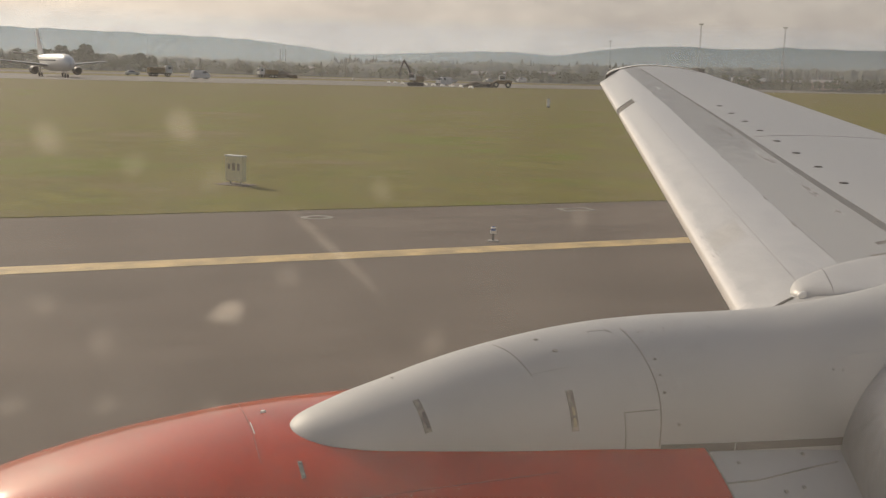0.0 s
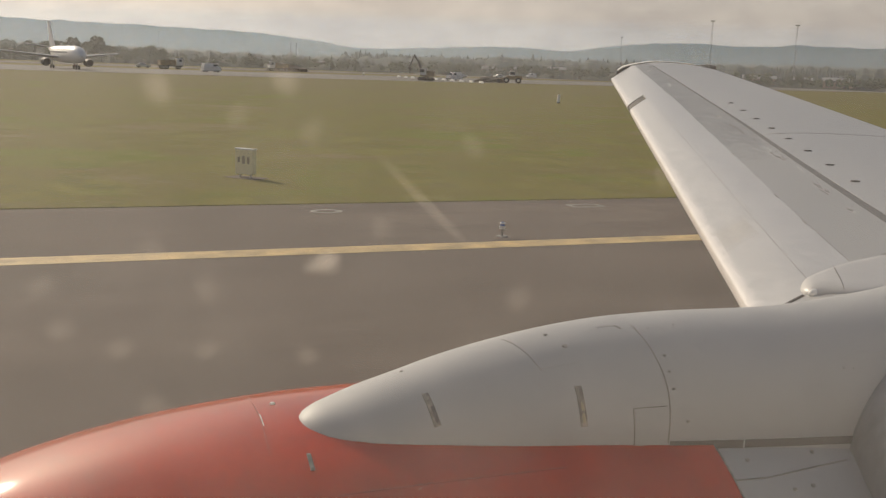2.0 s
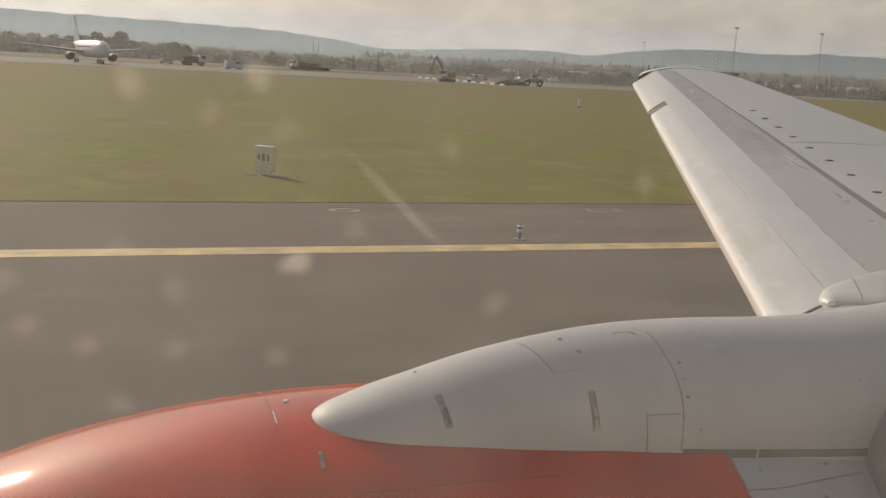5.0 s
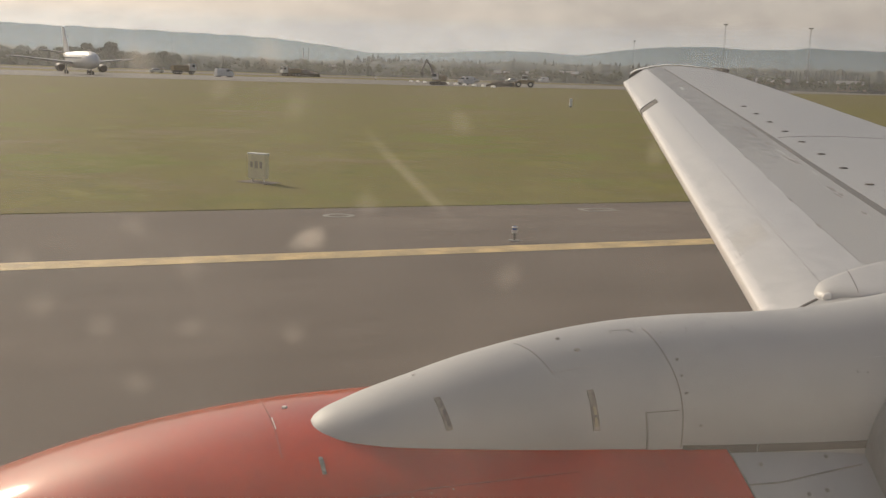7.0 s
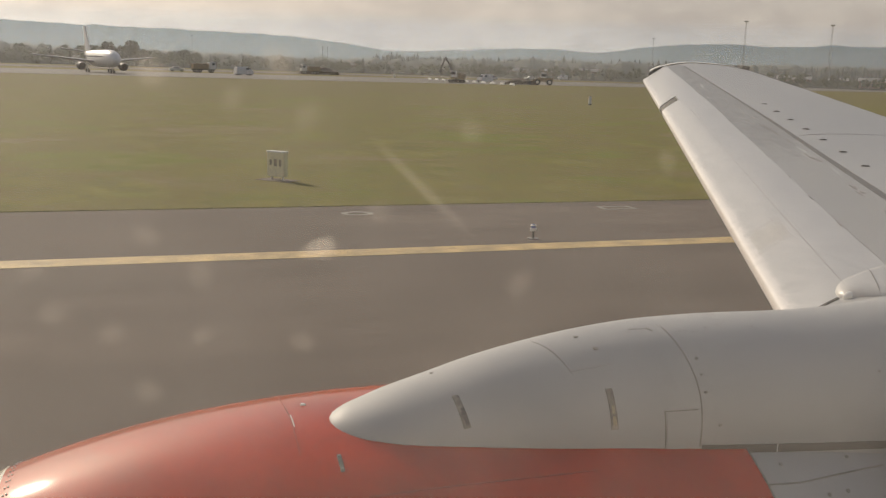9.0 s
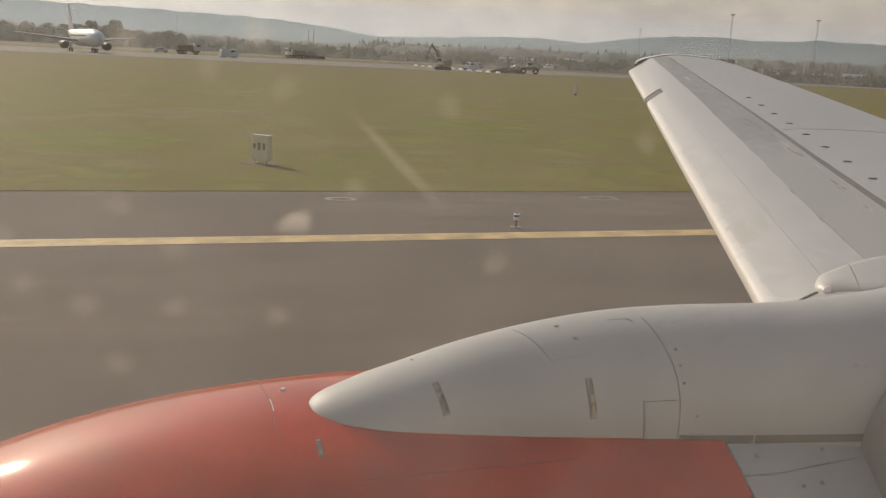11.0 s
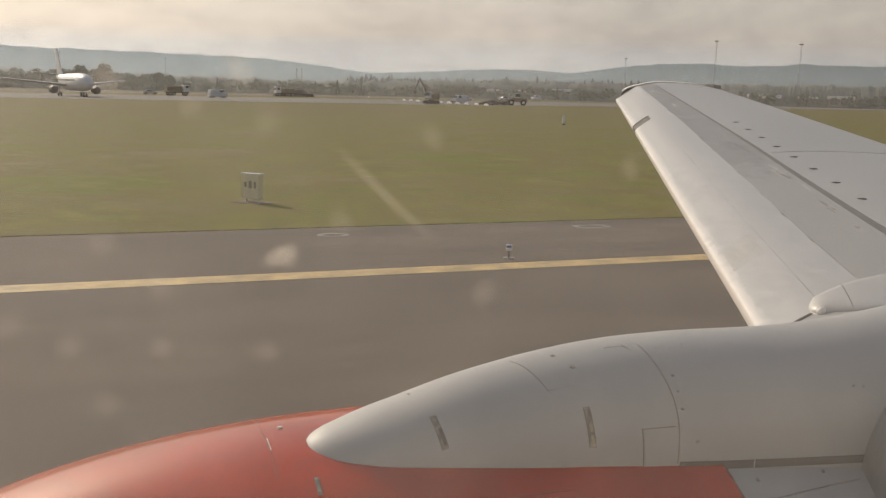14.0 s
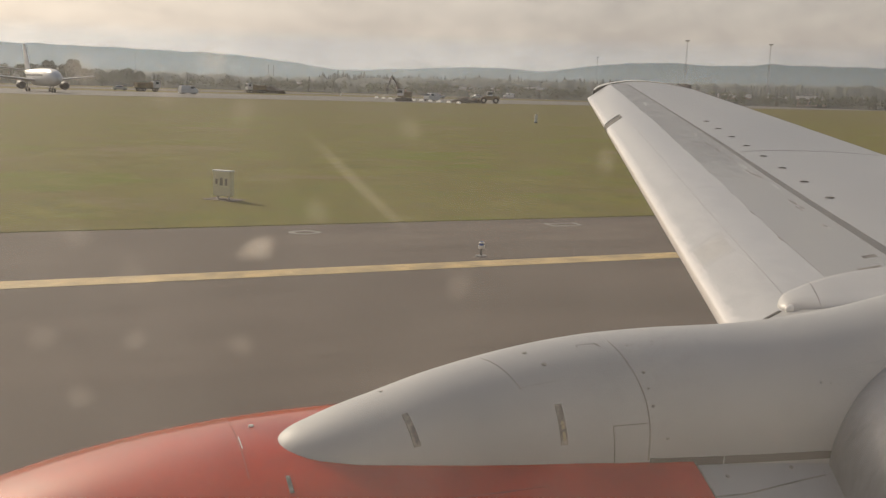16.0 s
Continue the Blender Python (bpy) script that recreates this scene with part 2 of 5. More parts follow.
def smudge(name, strength):
    """A dried drop: dense in the middle, thin and uneven at the rim."""
    m = bpy.data.materials.new(name)
    m.use_nodes = True
    t = m.node_tree
    t.nodes.clear()
    out = t.nodes.new("ShaderNodeOutputMaterial")
    co = t.nodes.new("ShaderNodeTexCoord")
    noise_n = node(t, "ShaderNodeTexNoise", Scale=1.6, Detail=2.0)
    grad = t.nodes.new("ShaderNodeTexGradient")
    grad.gradient_type = "SPHERICAL"
    t.links.new(co.outputs["Object"], grad.inputs["Vector"])
    t.links.new(co.outputs["Object"], noise_n.inputs["Vector"])
    uneven = node(t, "ShaderNodeMapRange")
    uneven.inputs["To Min"].default_value, uneven.inputs["To Max"].default_value = 0.8, 1.15
    t.links.new(noise_n.outputs["Fac"], uneven.inputs["Value"])
    soft = t.nodes.new("ShaderNodeMath")
    soft.operation = "MULTIPLY"
    t.links.new(grad.outputs["Fac"], soft.inputs[0])
    t.links.new(uneven.outputs[0], soft.inputs[1])
    amt = t.nodes.new("ShaderNodeMapRange")
    amt.interpolation_type = "SMOOTHSTEP"
    amt.inputs["From Min"].default_value, amt.inputs["From Max"].default_value = 0.0, 0.85
    amt.inputs["To Min"].default_value, amt.inputs["To Max"].default_value = 0.0, strength
    t.links.new(soft.outputs[0], amt.inputs["Value"])
    clear = t.nodes.new("ShaderNodeBsdfTransparent")
    dirt = node(t, "ShaderNodeBsdfTranslucent", Color=(0.8, 0.74, 0.66, 1))
    mix = t.nodes.new("ShaderNodeMixShader")
    t.links.new(amt.outputs[0], mix.inputs["Fac"])
    t.links.new(clear.outputs[0], mix.inputs[1])
    t.links.new(dirt.outputs[0], mix.inputs[2])
    t.links.new(mix.outputs[0], out.inputs[0])
    return m


M_ASPHALT = surface("asphalt", (0.152, 0.122, 0.099), 0.9, vary=0.18, fine=60, coarse=0.5, stretch=(0.35, 1, 1), bump=0.2,
                    tint=(0.125, 0.101, 0.083), tint_scale=0.16, shine=0.2)
M_TARMAC_PALE = surface("pale_tarmac", (0.165, 0.15, 0.13), 0.9, vary=0.12, fine=8, coarse=0.05, stretch=(0.3, 1, 1), bump=0.1)
M_GRASS = surface("mown_grass", (0.168, 0.152, 0.022), 0.9, vary=0.17, fine=6, coarse=0.8, stretch=(1, 0.7, 1), bump=0.5,
                  other=(0.128, 0.122, 0.022), tint=(0.15, 0.128, 0.03), tint_scale=0.4, shine=0.1)
far_grass_haze(M_GRASS, (-0.0506, 0.9987, 0.0), (0.152, 0.129, 0.05))
swathes(M_GRASS, 5.5, (0.5, 0.8, 1), (0.134, 0.15, 0.011), (0.186, 0.146, 0.06), 0.95)
swathes(M_GRASS, 1.1, (0.6, 0.6, 1), (0.115, 0.124, 0.014), (0.2, 0.182, 0.05), 0.5)
M_BLADE = surface("grass_blades", (0.15, 0.14, 0.03), 0.8, vary=0.3, fine=5, coarse=0.4, bump=0.0)
M_SOIL = surface("bare_soil", (0.14, 0.12, 0.09), 0.95, vary=0.25, fine=2, coarse=0.05, stretch=(0.4, 1, 1), bump=0.3)
M_YELLOW = surface("worn_yellow_paint", (0.6, 0.42, 0.18), 0.7, vary=0.14, fine=30, coarse=1.5, bump=0.2, other=(0.38, 0.28, 0.13))
M_WHITE_PAINT = surface("worn_white_paint", (0.26, 0.243, 0.21), 0.8, vary=0.15, fine=30, coarse=2, bump=0.2)
M_RED = surface("red_cowl_paint", (0.415, 0.032, 0.004), 0.5, vary=0.15, fine=60, coarse=2.2, bump=0.012, coat=0.68, coat_rough=0.075, shine=0.05)
M_GREY = surface("grey_aircraft_paint", (0.384, 0.382, 0.376), 0.58, vary=0.06, fine=50, coarse=1.3, bump=0.01, shine=0.3, other=(0.354, 0.352, 0.346), coat=0.28, coat_rough=0.52)
swathes(M_GREY, 0.16, (1, 1, 1), (0.335, 0.334, 0.332), (0.405, 0.4, 0.39), 0.4)
M_WING = surface("wing_paint", (0.4, 0.392, 0.376), 0.42, vary=0.06, fine=30, coarse=0.9, stretch=(1, 0.5, 1), bump=0.01, coat=0.1)
M_SLAT = surface("slat_paint", (0.47, 0.463, 0.453), 0.38, vary=0.065, fine=130, coarse=11, stretch=(1, 0.6, 1), bump=0.03, coat=0.1)
# bright nose band: worn paint with the leading edge's highlight painted in
edge_tone(M_SLAT, (1.0, -0.4567, 0.0), 0.994, 0.055, (0.69, 0.66, 0.638), 22.0)
swathes(M_SLAT, 0.22, (1, 0.6, 1), (0.41, 0.405, 0.4), (0.51, 0.503, 0.492), 0.45)
M_WHITE_SKIN = surface("pale_fairing_paint", (0.47, 0.457, 0.437), 0.4, vary=0.06, fine=60, coarse=6, bump=0.02, coat=0.15)
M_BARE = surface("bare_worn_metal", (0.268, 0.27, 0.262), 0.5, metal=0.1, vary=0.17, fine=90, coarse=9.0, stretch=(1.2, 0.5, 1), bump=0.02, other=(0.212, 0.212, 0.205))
M_GREASE = surface("old_grease", (0.27, 0.257, 0.24), 0.6, vary=0.25, fine=90, coarse=20, bump=0.01)
# the band's colour goes lighter inboard, broken by noise
edge_tone(M_BARE, (0.0, 1.0, 0.0), 5.4, 1.0, (0.375, 0.372, 0.358), 5.0)
M_STEP_SHADE = surface("step_shade", (0.14, 0.136, 0.13), 0.6, vary=0.1, fine=40, coarse=4, bump=0.01)
M_CHIP_GLINT = surface("chip_and_glint", (0.72, 0.68, 0.64), 0.35, metal=0.15, vary=0.08, fine=60, coarse=8, bump=0.0)
M_RUB = surface("rubbed_paint", (0.44, 0.427, 0.408), 0.45, vary=0.12, fine=120, coarse=26, bump=0.03, other=(0.38, 0.368, 0.35))
# root metal, darkened so the pylon's shade is in its colour
M_ROOT_SHADE = surface("shaded_root_metal", (0.3, 0.288, 0.28), 0.42, metal=0.3, vary=0.12, fine=40, coarse=2.0, stretch=(1.0, 1.0, 0.3), bump=0.02)
M_LIP = surface("polished_inlet_lip", (0.75, 0.72, 0.67), 0.22, metal=0.85, vary=0.04, fine=60, coarse=2, bump=0.005)
M_DARK = surface("dark_seal", (0.07, 0.063, 0.055), 0.7, vary=0.2, fine=40, coarse=5, bump=0.05)
M_SEAM = surface("panel_gap", (0.25, 0.235, 0.215), 0.7, vary=0.25, fine=60, coarse=8, bump=0.0)
M_FAINT = surface("painted_joint", (0.345, 0.33, 0.31), 0.6, vary=0.3, fine=60, coarse=6, bump=0.0)
M_SLOT = surface("worn_latch", (0.23, 0.21, 0.185), 0.6, vary=0.3, fine=90, coarse=22, bump=0.05)
M_SEAL_SHADE = surface("rubber_seal_and_shade", (0.11, 0.1, 0.088), 0.7, vary=0.12, fine=20, coarse=3, stretch=(0.3, 1, 1), bump=0.02)
M_RUST = surface("red_paint_joint", (0.27, 0.036, 0.015), 0.6, vary=0.2, fine=60, coarse=8, bump=0.0)
M_BRASS = surface("latch_metal", (0.34, 0.3, 0.22), 0.4, metal=0.6, vary=0.15, fine=90, coarse=12, bump=0.02)
M_STEEL = surface("bright_steel", (0.6, 0.58, 0.54), 0.3, metal=0.8, vary=0.1, fine=50, coarse=6, bump=0.01)
M_WHITE = surface("white_paint", (0.78, 0.76, 0.72), 0.4, vary=0.05, fine=20, coarse=1, bump=0.01)
M_CREAM = surface("cream_panel", (0.82, 0.74, 0.46), 0.5, vary=0.06, fine=20, coarse=2, bump=0.02)
M_BLACK = surface("black_rubber", (0.025, 0.025, 0.025), 0.8, vary=0.2, fine=40, coarse=4, bump=0.1)
M_ORANGE = surface("machine_yellow", (0.27, 0.2, 0.11), 0.5, vary=0.15, fine=20, coarse=2, bump=0.02)
M_GUNMETAL = surface("machine_grey", (0.11, 0.105, 0.1), 0.6, metal=0.3, vary=0.2, fine=20, coarse=2, bump=0.02)
M_ROOF = surface("roof_sheet", (0.5, 0.48, 0.45), 0.5, vary=0.1, fine=4, coarse=0.4, bump=0.05)
M_WALL = surface("shed_wall", (0.32, 0.24, 0.18), 0.8, vary=0.12, fine=3, coarse=0.3, bump=0.05, per_object=0.3)
M_FIR = surface("fir_needles", (0.075, 0.085, 0.06), 0.9, vary=0.3, fine=2.0, coarse=0.06, bump=0.0, per_object=0.2, thin=0.4)
M_LEAF = surface("broad_leaves", (0.09, 0.105, 0.055), 0.9, vary=0.25, fine=1.5, coarse=0.05, bump=0.0, per_object=0.2, thin=0.55)
M_BARK = surface("bark", (0.12, 0.09, 0.065), 0.9, vary=0.25, fine=20, coarse=3, bump=0.3)
M_HILL_NEAR = surface("wooded_hill", (0.055, 0.07, 0.05), 1.0, vary=0.1, fine=0.02, coarse=0.004, bump=0.0)
M_HILL_FAR = surface("far_wooded_hill", (0.06, 0.07, 0.052), 1.0, vary=0.08, fine=0.02, coarse=0.004, bump=0.0)
M_FIELD = surface("far_woodland", (0.05, 0.056, 0.036), 1.0, vary=0.25, fine=0.3, coarse=0.05, bump=0.0)
# lightened grey, with distance haze put into the colour
M_MAST = surface("galvanised_steel", (0.3, 0.3, 0.29), 0.6, metal=0.2, vary=0.1, fine=5, coarse=0.5, bump=0.0)
M_GLASS = glass("dark_glass")
M_LAMP = glass("blue_lens", (0.05, 0.1, 0.3))
# the dust film also adds a veil of glare that lifts dark tones
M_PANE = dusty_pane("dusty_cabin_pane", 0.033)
M_SPOT = smudge("dried_drop", 0.17)
M_SPOT_MID = smudge("thin_dried_drop", 0.12)
M_HAZE_NEAR = haze_sheet("near_haze", 0.105, (0.74, 0.77, 0.8), 9, 20)
M_HAZE_MID = haze_sheet("mid_haze", 0.09, (0.66, 0.74, 0.84), 15, 34)
M_HAZE_FAR = haze_sheet("far_haze", 0.21, (0.42, 0.64, 0.92), 92, 140)
M_FLARE = smudge("flare_film", 0.08)
M_SPOT_FAINT = smudge("faint_dried_drop", 0.058)


# ---- mesh helpers ----
def part(name, bm, material, parent=None, label=""):
    """Links a bmesh as one mesh object, under parent if there is one."""
    me = bpy.data.meshes.new(name)
    bmesh.ops.recalc_face_normals(bm, faces=bm.faces)
    bm.to_mesh(me)
    bm.free()
    me.materials.append(material)
    ob = new(name, me)
    ob.parent = parent
    return tagged(ob, label) if label else ob


def shade(ob, degrees=40):
    for p in ob.data.polygons:
        p.use_smooth = True
    ob.data.set_sharp_from_angle(angle=radians(degrees))
    return ob


def thing(name, label, category, group="", m=None):
    ob = new(name)
    ob.empty_display_size = 0.2
    if m:
        ob.matrix_basis = m
    return tagged(ob, label, category, group)


def box(bm, size, at, turn=(0, 0, 0), bevel=0.0, taper=1.0):
    """A box; taper narrows its top."""
    r = bmesh.ops.create_cube(bm, size=1)
    m = pose(*at, *turn)
    for v in r["verts"]:
        k = taper if v.co.z > 0 else 1.0
        v.co = m @ Vector((v.co.x * size[0] * k, v.co.y * size[1] * k, v.co.z * size[2]))
    if bevel:
        es = list({e for v in r["verts"] for e in v.link_edges})
        bmesh.ops.bevel(bm, geom=es, offset=bevel, segments=2, affect="EDGES")
    return bm


def rod(bm, a, b, r1, r2=None, seg=10):
    """A round bar from a to b."""
    a, b = Vector(a), Vector(b)
    d = b - a
    m = Matrix.Translation((a + b) / 2) @ d.to_track_quat("Z", "Y").to_matrix().to_4x4()
    bmesh.ops.create_cone(bm, cap_ends=True, segments=seg, radius1=r1, radius2=r1 if r2 is None else r2, depth=d.length, matrix=m)
    return bm


def blob(bm, at, size, sub=2, boxy=1.0):
    """A rounded body; boxy below 1 squares it off."""
    r = bmesh.ops.create_icosphere(bm, subdivisions=sub, radius=1.0)
    for v in r["verts"]:
        if boxy < 1:
            v.co = Vector([math.copysign(abs(c) ** boxy, c) for c in v.co])
        v.co = Vector((v.co.x * size[0] + at[0], v.co.y * size[1] + at[1], v.co.z * size[2] + at[2]))
    return bm


def nb():
    return bmesh.new()


def add_mesh(bm, other):
    """Adds one bmesh to another and frees it."""
    me = bpy.data.meshes.new("tmp")
    other.to_mesh(me)
    other.free()
    bm.from_mesh(me)
    bpy.data.meshes.remove(me)


def curve_through(x, xs, ys):
    """A smooth curve through a few stations."""
    xs, ys = np.asarray(xs, float), np.asarray(ys, float)
    d = np.gradient(ys, xs)
    i = int(np.clip(np.searchsorted(xs, x) - 1, 0, len(xs) - 2))
    h = xs[i + 1] - xs[i]
    t = min(1.0, max(0.0, (x - xs[i]) / h))
    return float((2 * t**3 - 3 * t**2 + 1) * ys[i] + (t**3 - 2 * t**2 + t) * h * d[i] + (3 * t**2 - 2 * t**3) * ys[i + 1] + (t**3 - t**2) * h * d[i + 1])


def sheet(fn, us, vs, close_v=False):
    """A bmesh grid from fn(u, v)."""
    bm = nb()
    rows = [[bm.verts.new(fn(u, v)) for v in vs] for u in us]
    n = len(vs)
    for a, b in zip(rows, rows[1:]):
        for j in range(n if close_v else n - 1):
            k = (j + 1) % n
            bm.faces.new((a[j], a[k], b[k], b[j]))
    return bm


def shell(outer, inner, us, vs):
    """A closed plate between two surfaces, with its rim."""
    bm = nb()
    o = [[bm.verts.new(outer(u, v)) for v in vs] for u in us]
    i = [[bm.verts.new(inner(u, v)) for v in vs] for u in us]
    nu, nv = len(us), len(vs)
    for a in range(nu - 1):
        for b in range(nv - 1):
            bm.faces.new((o[a][b], o[a][b + 1], o[a + 1][b + 1], o[a + 1][b]))
            bm.faces.new((i[a][b], i[a + 1][b], i[a + 1][b + 1], i[a][b + 1]))
    for a in range(nu - 1):
        bm.faces.new((o[a][0], o[a + 1][0], i[a + 1][0], i[a][0]))
        bm.faces.new((o[a][-1], i[a][-1], i[a + 1][-1], o[a + 1][-1]))
    for b in range(nv - 1):
        bm.faces.new((o[0][b], i[0][b], i[0][b + 1], o[0][b + 1]))
        bm.faces.new((o[-1][b], o[-1][b + 1], i[-1][b + 1], i[-1][b]))
    return bm


def steps(a, b, n):
    return [a + (b - a) * k / n for k in range(n + 1)]


def strip_on(fn, path, width, lift=0.0015):
    """A thin strip along path, which is a list of (u, v), on the surface fn(u, v, lift)."""
    bm = nb()
    pts = [Vector(fn(u, v, lift)) for u, v in path]
    ups = [(Vector(fn(u, v, lift + 0.05)) - p).normalized() for (u, v), p in zip(path, pts)]
    pairs = []
    for k, p in enumerate(pts):
        d = (pts[min(k + 1, len(pts) - 1)] - pts[max(k - 1, 0)]).normalized()
        side = d.cross(ups[k]).normalized() * width / 2
        low = ups[k] * -0.004
        pairs.append([bm.verts.new(q) for q in (p - side, p + side, p + side + low, p - side + low)])
    for a, b in zip(pairs, pairs[1:]):
        for j in range(4):
            bm.faces.new((a[j], a[(j + 1) % 4], b[(j + 1) % 4], b[j]))
    bm.faces.new(pairs[0])
    bm.faces.new(pairs[-1][::-1])
    return bm


def disc_on(fn, u, v, r, height=0.003, squash=1.0, seg=10):
    """A low round head on the surface fn(u, v, lift)."""
    p = Vector(fn(u, v, 0.0))
    up = (Vector(fn(u, v, 0.05)) - p).normalized()
    m = Matrix.Translation(p + up * height * 0.3) @ up.to_track_quat("Z", "Y").to_matrix().to_4x4() @ Matrix.Diagonal((1, squash, 1, 1))
    bm = nb()
    bmesh.ops.create_cone(bm, cap_ends=True, segments=seg, radius1=r, radius2=r * 0.8, depth=height, matrix=m)
    return bm

# ---- ground ----
TAXI = radians(2.9)  # the taxiway's direction against the airliner's axis


def taxi(u, v, z=0.0):
    """A place on the taxiway: u metres along it, v across."""
    return Vector((u * math.cos(TAXI) - v * math.sin(TAXI), u * math.sin(TAXI) + v * math.cos(TAXI), z))


def flat(name, corners, material, z, label, thick=0.0, kind="structure"):
    bm = nb()
    f = bm.faces.new([bm.verts.new((c[0], c[1], z)) for c in corners])
    if thick:
        r = bmesh.ops.extrude_face_region(bm, geom=[f])
        for v in r["geom"]:
            if isinstance(v, bmesh.types.BMVert):
                v.co.z -= thick
    return tagged(part(name, bm, material, None, label), kind=kind)


EDGE, LINE = 25.3, 18.85


def make_ground():
    bm = sheet(lambda x, y: (x, y, -0.03), [-4200, -900, -200, 0, 200, 900, 4200], [-400, -60, 0, 60, 300, 900, 4300])
    tagged(part("ground", bm, M_GRASS, None, "wide mown grass field, yellowish green, dry in places"), kind="structure")
    flat("taxiway", [taxi(-900, -45), taxi(900, -45), taxi(900, EDGE), taxi(-900, EDGE)], M_ASPHALT, 0.0,
         "grey-brown worn asphalt taxiway with tyre streaks", 0.2)
    flat("far_apron", [(-400, 120), (-60, 212), (30, 222), (78, 233), (110, 248), (330, 325), (330, 390), (120, 330), (40, 300), (-60, 292), (-400, 260)],
         M_TARMAC_PALE, 0.0, "pale distant tarmac beyond the grass", 0.1)
    flat("work_site", [(-100, 335), (40, 345), (200, 395), (420, 400), (420, 440), (-100, 400)], M_SOIL, 0.0,
         "bare brown earth of a far building site", 0.1)
    for k, v in enumerate((LINE - 0.1725, LINE + 0.1725)):
        flat("taxiway_line", [taxi(-400, v - 0.17), taxi(400, v - 0.17), taxi(400, v + 0.17), taxi(-400, v + 0.17)], M_YELLOW, 0.006,
             "worn yellow taxiway edge line on asphalt", 0.004)
    # a painted ring round an inset light, and a painted frame round a cover
    bm = nb()
    n = 28
    rings = [[bm.verts.new(taxi(6.5 + r * math.cos(6.2832 * k / n), 24.0 + r * 0.75 * math.sin(6.2832 * k / n), z)) for k in range(n)]
             for r, z in ((0.42, 0.001), (0.42, 0.006), (0.26, 0.006), (0.26, 0.001))]
    for a, b in zip(rings, rings[1:]):
        for k in range(n):
            bm.faces.new((a[k], a[(k + 1) % n], b[(k + 1) % n], b[k]))
    tagged(part("pavement_ring", bm, M_WHITE_PAINT, None, "faded white painted ring near the asphalt edge"), kind="structure")
    bm = nb()
    for du, dv, w, d in ((0, -0.24, 1.0, 0.09), (0, 0.24, 1.0, 0.09), (-0.45, 0, 0.1, 0.39), (0.45, 0, 0.1, 0.39)):
        box(bm, (w, d, 0.006), taxi(14.0 + du, 24.05 + dv, 0.004), (0, 0, math.degrees(TAXI)))
    tagged(part("pavement_frame", bm, M_WHITE_PAINT, None, "faded white painted frame near the asphalt edge"), kind="structure")


make_ground()


def make_tufts():
    """Tufts of grass, thick along the asphalt edge and thinner further out."""
    rnd = random.Random(4)
    verts, faces = [], []
    for k in range(9000):
        u = rnd.uniform(-14, 34)
        v = EDGE + rnd.gauss(0.03, 0.05)
        p = taxi(u, v, -0.03)
        for _ in range(3):
            a = rnd.uniform(0, 6.28)
            h, w, lean = rnd.uniform(0.025, 0.05), rnd.uniform(0.01, 0.03), rnd.uniform(0, 0.04)
            dx, dy = math.cos(a), math.sin(a)
            q = p + Vector((rnd.uniform(-0.06, 0.06), rnd.uniform(-0.06, 0.06), 0))
            n = len(verts)
            verts += [(q.x - dx * w, q.y - dy * w, q.z), (q.x + dx * w, q.y + dy * w, q.z), (q.x - dy * lean, q.y + dx * lean, q.z + h)]
            faces.append((n, n + 1, n + 2))
    me = bpy.data.meshes.new("grass_tufts")
    me.from_pydata(verts, [], faces)
    me.materials.append(M_BLADE)
    tagged(new("grass_tufts", me), "short uneven tufts of grass along the asphalt edge", "grass", kind="stuff")


make_tufts()


# ---- hills and woods ----
def polar(deg, dist, z=0.0):
    """deg: to the right of straight out from the airliner."""
    return Vector((dist * math.sin(radians(deg)), dist * math.cos(radians(deg)), z))


def ridge(name, dist, stations, heights, depth, rough, material, label, seed):
    """A long hill: its crest follows a few stations by bearing, with an uneven wooded line."""
    degs = steps(stations[0], stations[-1], 520 if dist > 1000 else 1400)

    def crest(d):
        n = noise.fractal(Vector((d * 0.9 * (2.4 if dist < 1000 else 1) + seed, seed, 0)), 1.0, 2.0, 5)
        return curve_through(d, stations, heights) + rough * n

    def fn(d, k):
        h = crest(d)
        return polar(d, dist + depth * (k - 1), -1 + (h + 1) * math.sin(k * math.pi / 2) ** 1.3 + (0 if k in (0, 1) else rough * 0.8 * noise.noise(Vector((d * 2, k * 6, seed)))))

    bm = sheet(fn, degs, [0, 0.25, 0.5, 0.75, 0.9, 1.0])
    back = sheet(lambda d, k: polar(d, dist + k * 60, (crest(d) if k == 0 else -1)), degs, [0, 1])
    tmp = bpy.data.meshes.new("tmp")
    back.to_mesh(tmp)
    back.free()
    bm.from_mesh(tmp)
    ob = part(name, bm, material, None, label)
    shade(ob, 60)
    return tagged(ob, kind="structure")


ridge("backdrop_hill_far", 4300, [-75, -10, 8, 13.5, 17.5, 20.8, 24, 25.7, 28.2, 32.8, 34.8, 38, 41, 45, 75], [60, 60, 58, 66, 76, 91, 92, 85, 111, 134, 127, 136, 134, 130, 90],
      900, 5, M_HILL_FAR, "distant blue-grey wooded hills in haze", 3.1)
ridge("backdrop_hill_left", 3600, [-75, -20, -12, -7, -3, 1, 5, 8, 11, 13.5, 17, 24, 75], [125, 135, 124, 113, 108, 105, 101, 96, 80, 60, 42, 18, 0],
      900, 3, M_HILL_NEAR, "long blue-grey wooded hill sloping down in haze", 8.7)
ridge("backdrop_woodland", 1500, [-75, -12, -7, -2, 3, 8, 14, 20, 27, 33, 38, 75], [16, 17, 18, 13, 15, 12, 12, 17, 19, 20, 22, 20], 500, 3.2, M_FIELD,
      "dark low woodland at the foot of the hills", 5.3)

